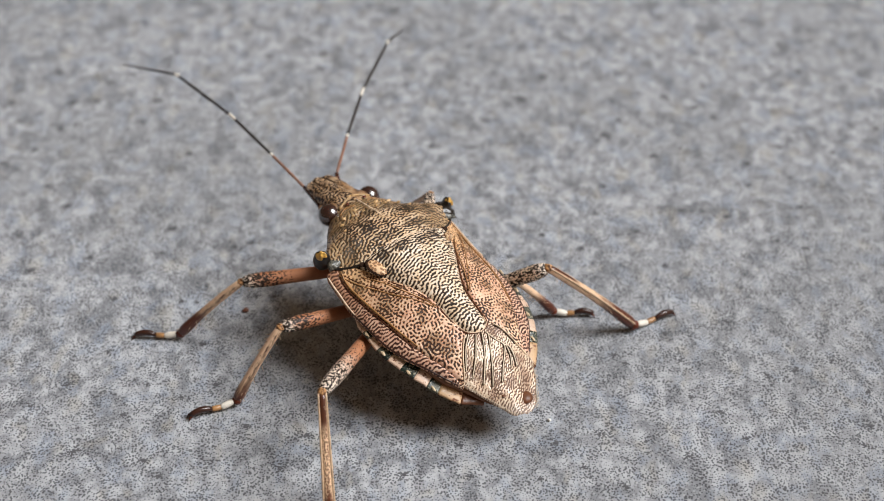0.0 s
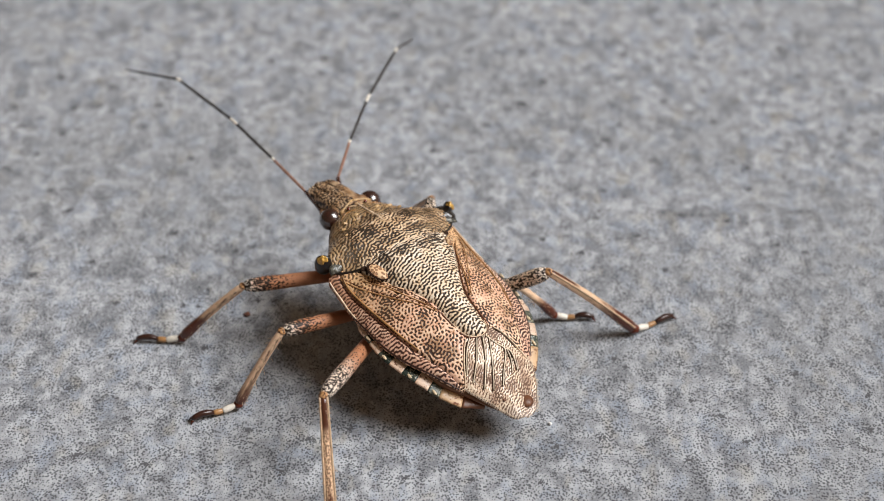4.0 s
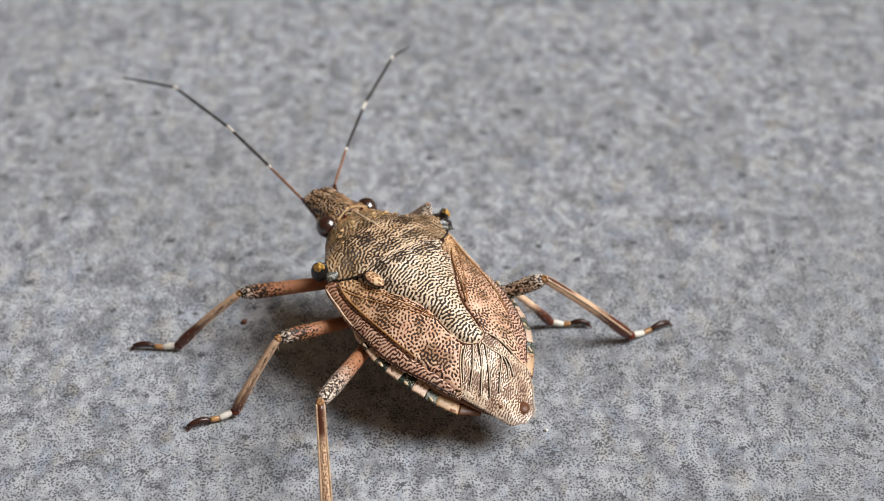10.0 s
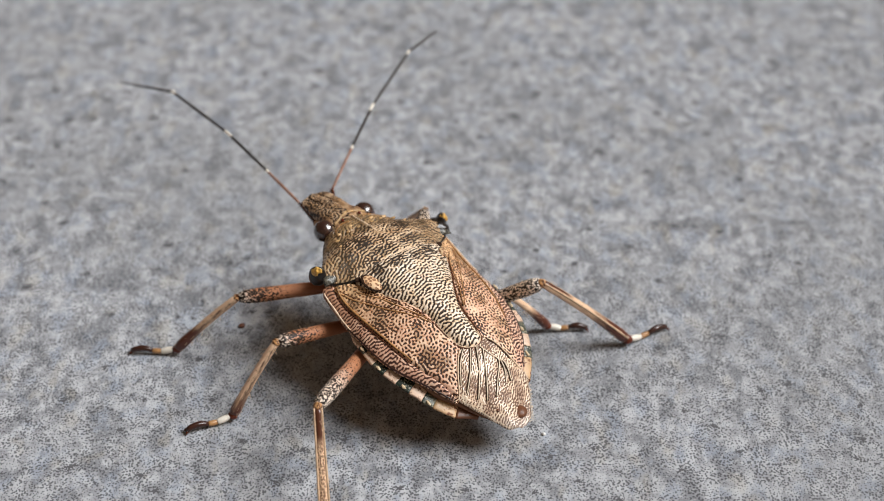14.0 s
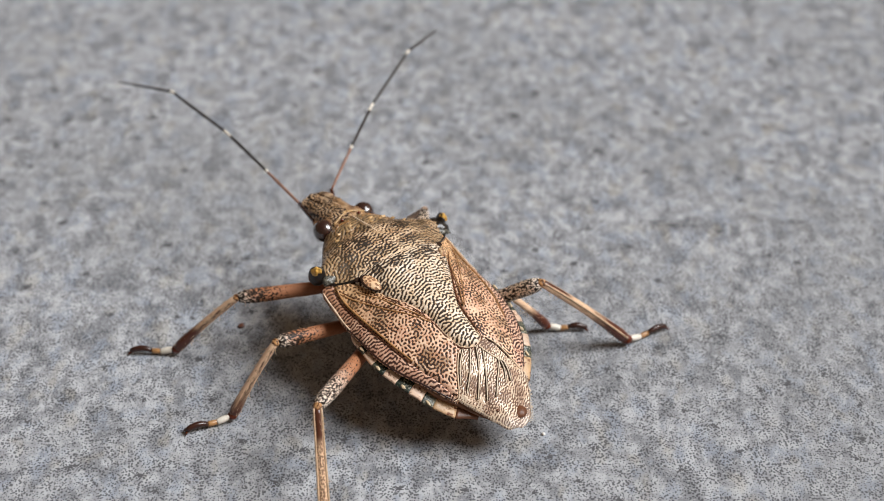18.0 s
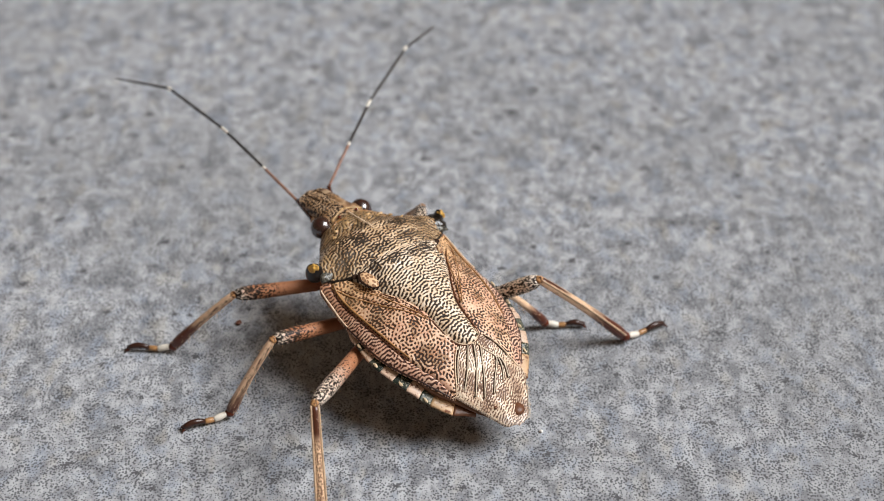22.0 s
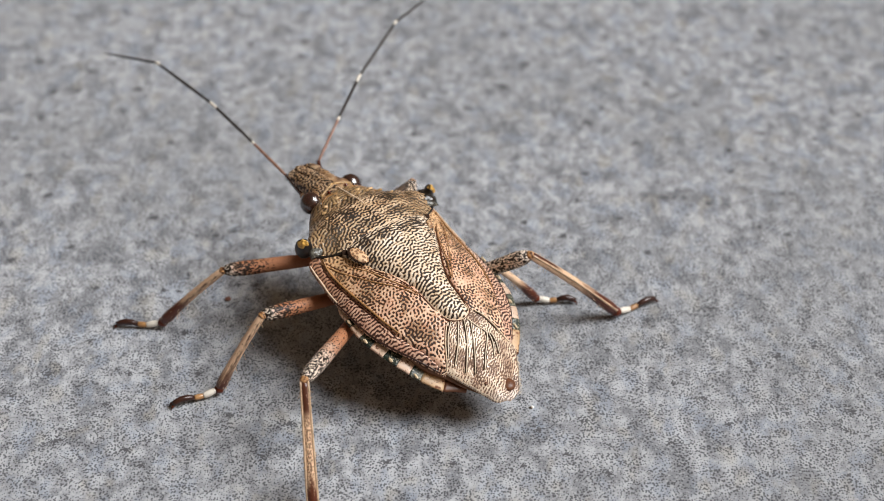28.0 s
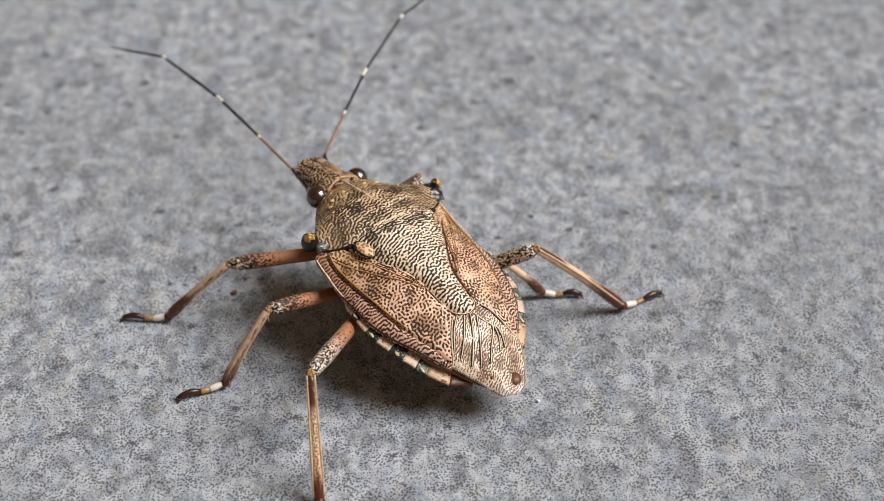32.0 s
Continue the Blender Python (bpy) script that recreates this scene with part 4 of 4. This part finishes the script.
def leg(coxa, knee, shin, claw, wide, pale_knee, end, cream):
    c, k, t, f = here(coxa), here(knee), here(shin), here(claw)
    rng = random.Random(int(abs(coxa[0] * 100)))
    hip = part("leg", blob(c, (0.5, 0.5, 0.42), seed=3, rough=0.1), BELLY, bug, "speckled brown leg with white-banded foot")
    along("thigh", k.lerp(c, 0.015), c, curve((0, 0.21 * wide), (0.06, 0.28 * wide), (0.16, 0.32 * wide), (0.45, 0.30 * wide), (0.75, 0.28 * wide), (1, 0.20 * wide)),
          thigh_skin((c - k).length, 1.0 if pale_knee else 0.0, 1.0 if cream else 0.0), hip, "black speckled red-brown thigh")
    part("knee", blob(k, (0.165 * wide, 0.165 * wide, 0.165 * wide), None, 2, 0.25), KNEE, hip, "amber knee")
    along("shin", k, t, curve((0, 0.145 * wide), (0.1, 0.17 * wide), (0.45, 0.178 * wide), (0.7, 0.20 * wide), (0.9, 0.24 * wide), (0.97, 0.21 * wide), (1, 0.16 * wide)),
          shin_skin((t - k).length, end, pale_knee or cream, 0.15 if cream else 0.75), hip, "tan bristly shin with dark end", 0.08)
    if pale_knee or cream:
        for s in (-1, 1):
            ridge = limb((0.14 * wide * s, 0.05, 0.09 * wide), (0.19 * wide * s, (t - k).length * 0.96, 0.13 * wide), lambda u: 0.045 + 0.015 * u, 18, (0, 0, 0.08), 8)
            ob = part("shin_ridge", ridge, BRISTLE, hip, "pale ridge along the shin")
            ob.matrix_basis = Matrix.Translation(k * MM) @ (t - k).to_track_quat("Y", "Z").to_matrix().to_4x4()
    d = f - t
    p1, p2 = t + d * 0.34, t + d * 0.54
    p1.z, p2.z = 0.22, 0.25
    part("ankle", blob(t, (0.22 * wide, 0.22 * wide, 0.20 * wide), None, 4, 0.2), ANKLE, hip, "dark red ankle")
    part("foot_band", limb(t + d * 0.07, p1, curve((0, 0.13), (0.5, 0.165), (1, 0.14)), 8), WHITE, hip, "white foot band")
    part("foot_middle", limb(p1, p2, curve((0, 0.12), (0.5, 0.14), (1, 0.12)), 6), AMBER, hip, "amber foot segment")
    foot = part("foot_end", limb(p2, f + Vector((0, 0, 0.05)), curve((0, 0.11), (0.5, 0.155), (1, 0.13)), 8, (0, 0, 0.14)), FOOTDARK, hip, "dark brown foot end")
    across = d.cross(Vector((0, 0, 1))).normalized()
    for s in (-1, 1):
        a = f + across * s * 0.08
        part("claw", limb(a, a + d.normalized() * 0.13 + across * s * 0.10 - Vector((0, 0, a.z - 0.03)), lambda u: 0.07 * (1 - u) + 0.015, 6, (0, 0, 0.06), 6), LEGDARK, foot)
    # bristles on the shin and under the knee
    bm = bmesh.new()
    axis = (t - k).normalized()
    ref = axis.orthogonal().normalized()
    for i in range(60):
        s = rng.uniform(0.06, 0.95)
        turn = Matrix.Rotation(rng.uniform(0, math.tau), 3, axis)
        out = (turn @ ref)
        a = k.lerp(t, s) + out * 0.17 * wide
        b = a + (out * 0.8 + axis * 0.6) * rng.uniform(0.12, 0.28)
        tube(bm, [a * MM, b * MM], [0.013 * MM, 0.006 * MM], 4)
    axis2 = (k - c).normalized()
    ref2 = axis2.orthogonal().normalized()
    for i in range(16):
        s = rng.uniform(0.62, 0.95)
        out = Matrix.Rotation(rng.uniform(0, math.tau), 3, axis2) @ ref2
        a = c.lerp(k, s) + out * 0.30 * wide
        tube(bm, [a * MM, (a + (out + axis2 * 0.4) * rng.uniform(0.08, 0.17)) * MM], [0.010 * MM, 0.004 * MM], 4)
    part("bristles", bm, BRISTLE, hip, "fine pale bristles")


for row in LEGS:
    leg(*row)

# ---- loose bits on the floor ----
def crumb(x, y, r, mat, label, seed, name="crumb"):
    ob = part(name, blob((0, 0, r * 0.55), (r, r * 0.8, r * 0.6), None, seed, 0.5, 12, 8), mat, None)
    ob.matrix_world = pose(x * MM, y * MM, 0, 0, 0, seed * 47)
    return tagged(ob, label, "debris")


DARKGRAIN = plain_shell("dark_grain", (0.085, 0.086, 0.094), 0.75, 0.2)
GRAINS = {
    "far_left": [(-26.1, 14.5, 0.32), (-22.4, 14.5, 0.38), (-20.9, 14.7, 0.32), (-22.6, 11.7, 0.31), (-21.8, 12.1, 0.25), (-23.9, 18.1, 0.46), (-19.4, 24.1, 0.34), (-17.3, 14.8, 0.44), (-17.9, 12.5, 0.25), (-25.1, 12.5, 0.38), (-23.6, 9.5, 0.31), (-14.6, 9.1, 0.30), (-25.1, 8.1, 0.30), (-20.5, 16.9, 0.32), (-19.3, 17.9, 0.26), (-12.0, 18.9, 0.26), (-10.9, 20.0, 0.26)],
    "left": [(-20.7, 4.0, 0.35), (-14.6, 1.9, 0.33), (-18.6, -0.6, 0.28), (-10.2, 0.7, 0.22), (-11.1, 0.4, 0.22), (-22.8, 1.4, 0.23), (-21.6, -1.7, 0.33), (-16.7, -4.0, 0.24), (-13.3, -4.2, 0.24), (-12.5, -4.3, 0.18), (-8.6, -3.8, 0.21), (-9.5, -3.8, 0.21), (-11.8, -7.5, 0.25), (-22.1, 5.9, 0.29), (-14.9, -0.2, 0.22)],
    "near_left": [(-17.9, -10.4, 0.45), (-14.1, -10.4, 0.20), (-16.8, -14.9, 0.48), (-16.4, -8.1, 0.31), (-12.4, -11.3, 0.29), (-12.7, -16.4, 0.23), (-13.5, -15.4, 0.19), (-9.1, -13.2, 0.19), (-6.2, -13.8, 0.21), (-7.3, -15.9, 0.28), (-19.4, -11.9, 0.25), (-14.9, -12.5, 0.20), (-10.8, -10.4, 0.20)],
    "far_middle": [(-7.5, 20.3, 0.46), (-6.6, 21.0, 0.33), (-7.6, 18.6, 0.29), (-2.2, 16.6, 0.31), (1.2, 14.4, 0.28), (2.6, 12.6, 0.30), (4.8, 15.0, 0.50), (6.3, 17.6, 0.38), (8.2, 22.1, 0.27), (5.1, 21.4, 0.26), (10.3, 14.7, 0.31), (10.5, 12.6, 0.28), (9.6, 11.0, 0.42), (-0.6, 9.9, 0.36), (-3.1, 25.8, 0.34), (11.6, 20.9, 0.26)],
    "far_right": [(18.1, 23.8, 0.24), (23.8, 23.2, 0.27), (21.6, 21.5, 0.37), (22.3, 18.1, 0.39), (16.1, 16.3, 0.22), (20.6, 18.7, 0.23), (24.2, 12.1, 0.25), (25.7, 11.7, 0.31), (22.6, 9.2, 0.21), (17.5, 8.1, 0.30), (12.2, 8.9, 0.30), (16.2, 12.9, 0.28), (13.5, 15.2, 0.38), (19.6, 9.8, 0.24), (15.2, 14.0, 0.25), (26.3, 20.7, 0.27)],
    "right": [(15.6, 3.0, 0.23), (19.4, 0.2, 0.25), (17.3, 6.0, 0.23), (8.4, 3.3, 0.28), (10.5, 1.7, 0.33), (11.7, -1.3, 0.24), (13.2, 3.6, 0.28), (14.3, 3.5, 0.20), (9.1, 5.9, 0.26), (5.4, 1.4, 0.33), (7.4, 0.2, 0.27), (18.0, 0.9, 0.20), (19.8, 3.9, 0.23), (3.6, -0.5, 0.22)],
    "near_right": [(11.6, -8.7, 0.30), (11.1, -6.7, 0.31), (14.3, -5.8, 0.42), (8.4, -8.3, 0.20), (13.0, -12.3, 0.34), (14.0, -14.0, 0.29), (11.2, -15.2, 0.28), (7.3, -13.7, 0.33), (11.8, -11.3, 0.20), (20.3, -10.9, 0.30), (19.9, -13.2, 0.25), (15.7, -9.8, 0.25), (17.1, -9.4, 0.35), (19.4, -14.5, 0.19), (19.0, -8.7, 0.31), (8.9, -8.9, 0.17)],
    "near_middle": [(-3.0, -13.8, 0.24), (0.8, -14.5, 0.19), (-1.7, -16.3, 0.21), (1.7, -12.7, 0.21), (1.3, -16.4, 0.18), (6.4, -15.9, 0.21), (5.2, -14.3, 0.21), (8.2, -17.1, 0.23), (4.4, -12.3, 0.22), (4.4, -16.6, 0.16), (-4.3, -13.2, 0.21)],
}


def grain_cluster(x, y, r, seed, soft):
    """A patch of small dark grains set in the floor."""
    rng = random.Random(seed)
    bm = bmesh.new()
    for _ in range(int(26 + 240 * r * r)):
        a, d = rng.uniform(0, math.tau), r * abs(rng.gauss(0, 0.55))
        cx, cy, s, n = d * math.cos(a) * 1.15, d * math.sin(a), rng.uniform(0.022, 0.062), rng.randint(5, 7)
        ring = [bm.verts.new(((cx + s * rng.uniform(0.6, 1.3) * math.cos(k * math.tau / n)) * MM, (cy + s * rng.uniform(0.6, 1.3) * math.sin(k * math.tau / n)) * MM, 0.001 * MM)) for k in range(n)]
        peak = bm.verts.new((cx * MM, cy * MM, 0.010 * MM))
        for k in range(n):
            bm.faces.new((ring[k], ring[(k + 1) % n], peak))
    if soft:
        n = 14
        ring = [bm.verts.new((r * s * math.cos(k * math.tau / n) * MM, 0.8 * r * s * math.sin(k * math.tau / n) * MM, 0.001 * MM)) for k, s in ((k, rng.uniform(0.45, 0.85)) for k in range(n))]
        peak = bm.verts.new((0, 0, 0.008 * MM))
        for k in range(n):
            bm.faces.new((ring[k], ring[(k + 1) % n], peak))
    ob = part("grain_cluster", bm, DARKGRAIN, floor)
    ob.matrix_basis = pose(x * MM, y * MM, 0, 0, 0, rng.uniform(-30, 30))


for seed, (row, where) in enumerate((r, where) for where, rows in GRAINS.items() for r in rows):
    grain_cluster(*row, seed, "far" in where or where in ("left", "right"))

crumb(-9.93, -5.01, 0.17, CRUMB, "tiny red-brown crumb lying on stone", 1)
crumb(5.0, -12.9, 0.10, GRIT, "tiny white grit lying on stone", 3, "grit")
crumb(-4.9, -20.4, 0.3, SMUDGE, "small dark brown grit beside the hind foot", 5, "grit")


# ---- what moves ----
def motions():
    for seg, first, then, last in MOVING:
        walk(seg, [(0.0, first), (2.6, first), (2.8, then), (12.9, then), (13.0, then.lerp(last, 0.5)), (13.1, last), (32.0, last)])


motions()
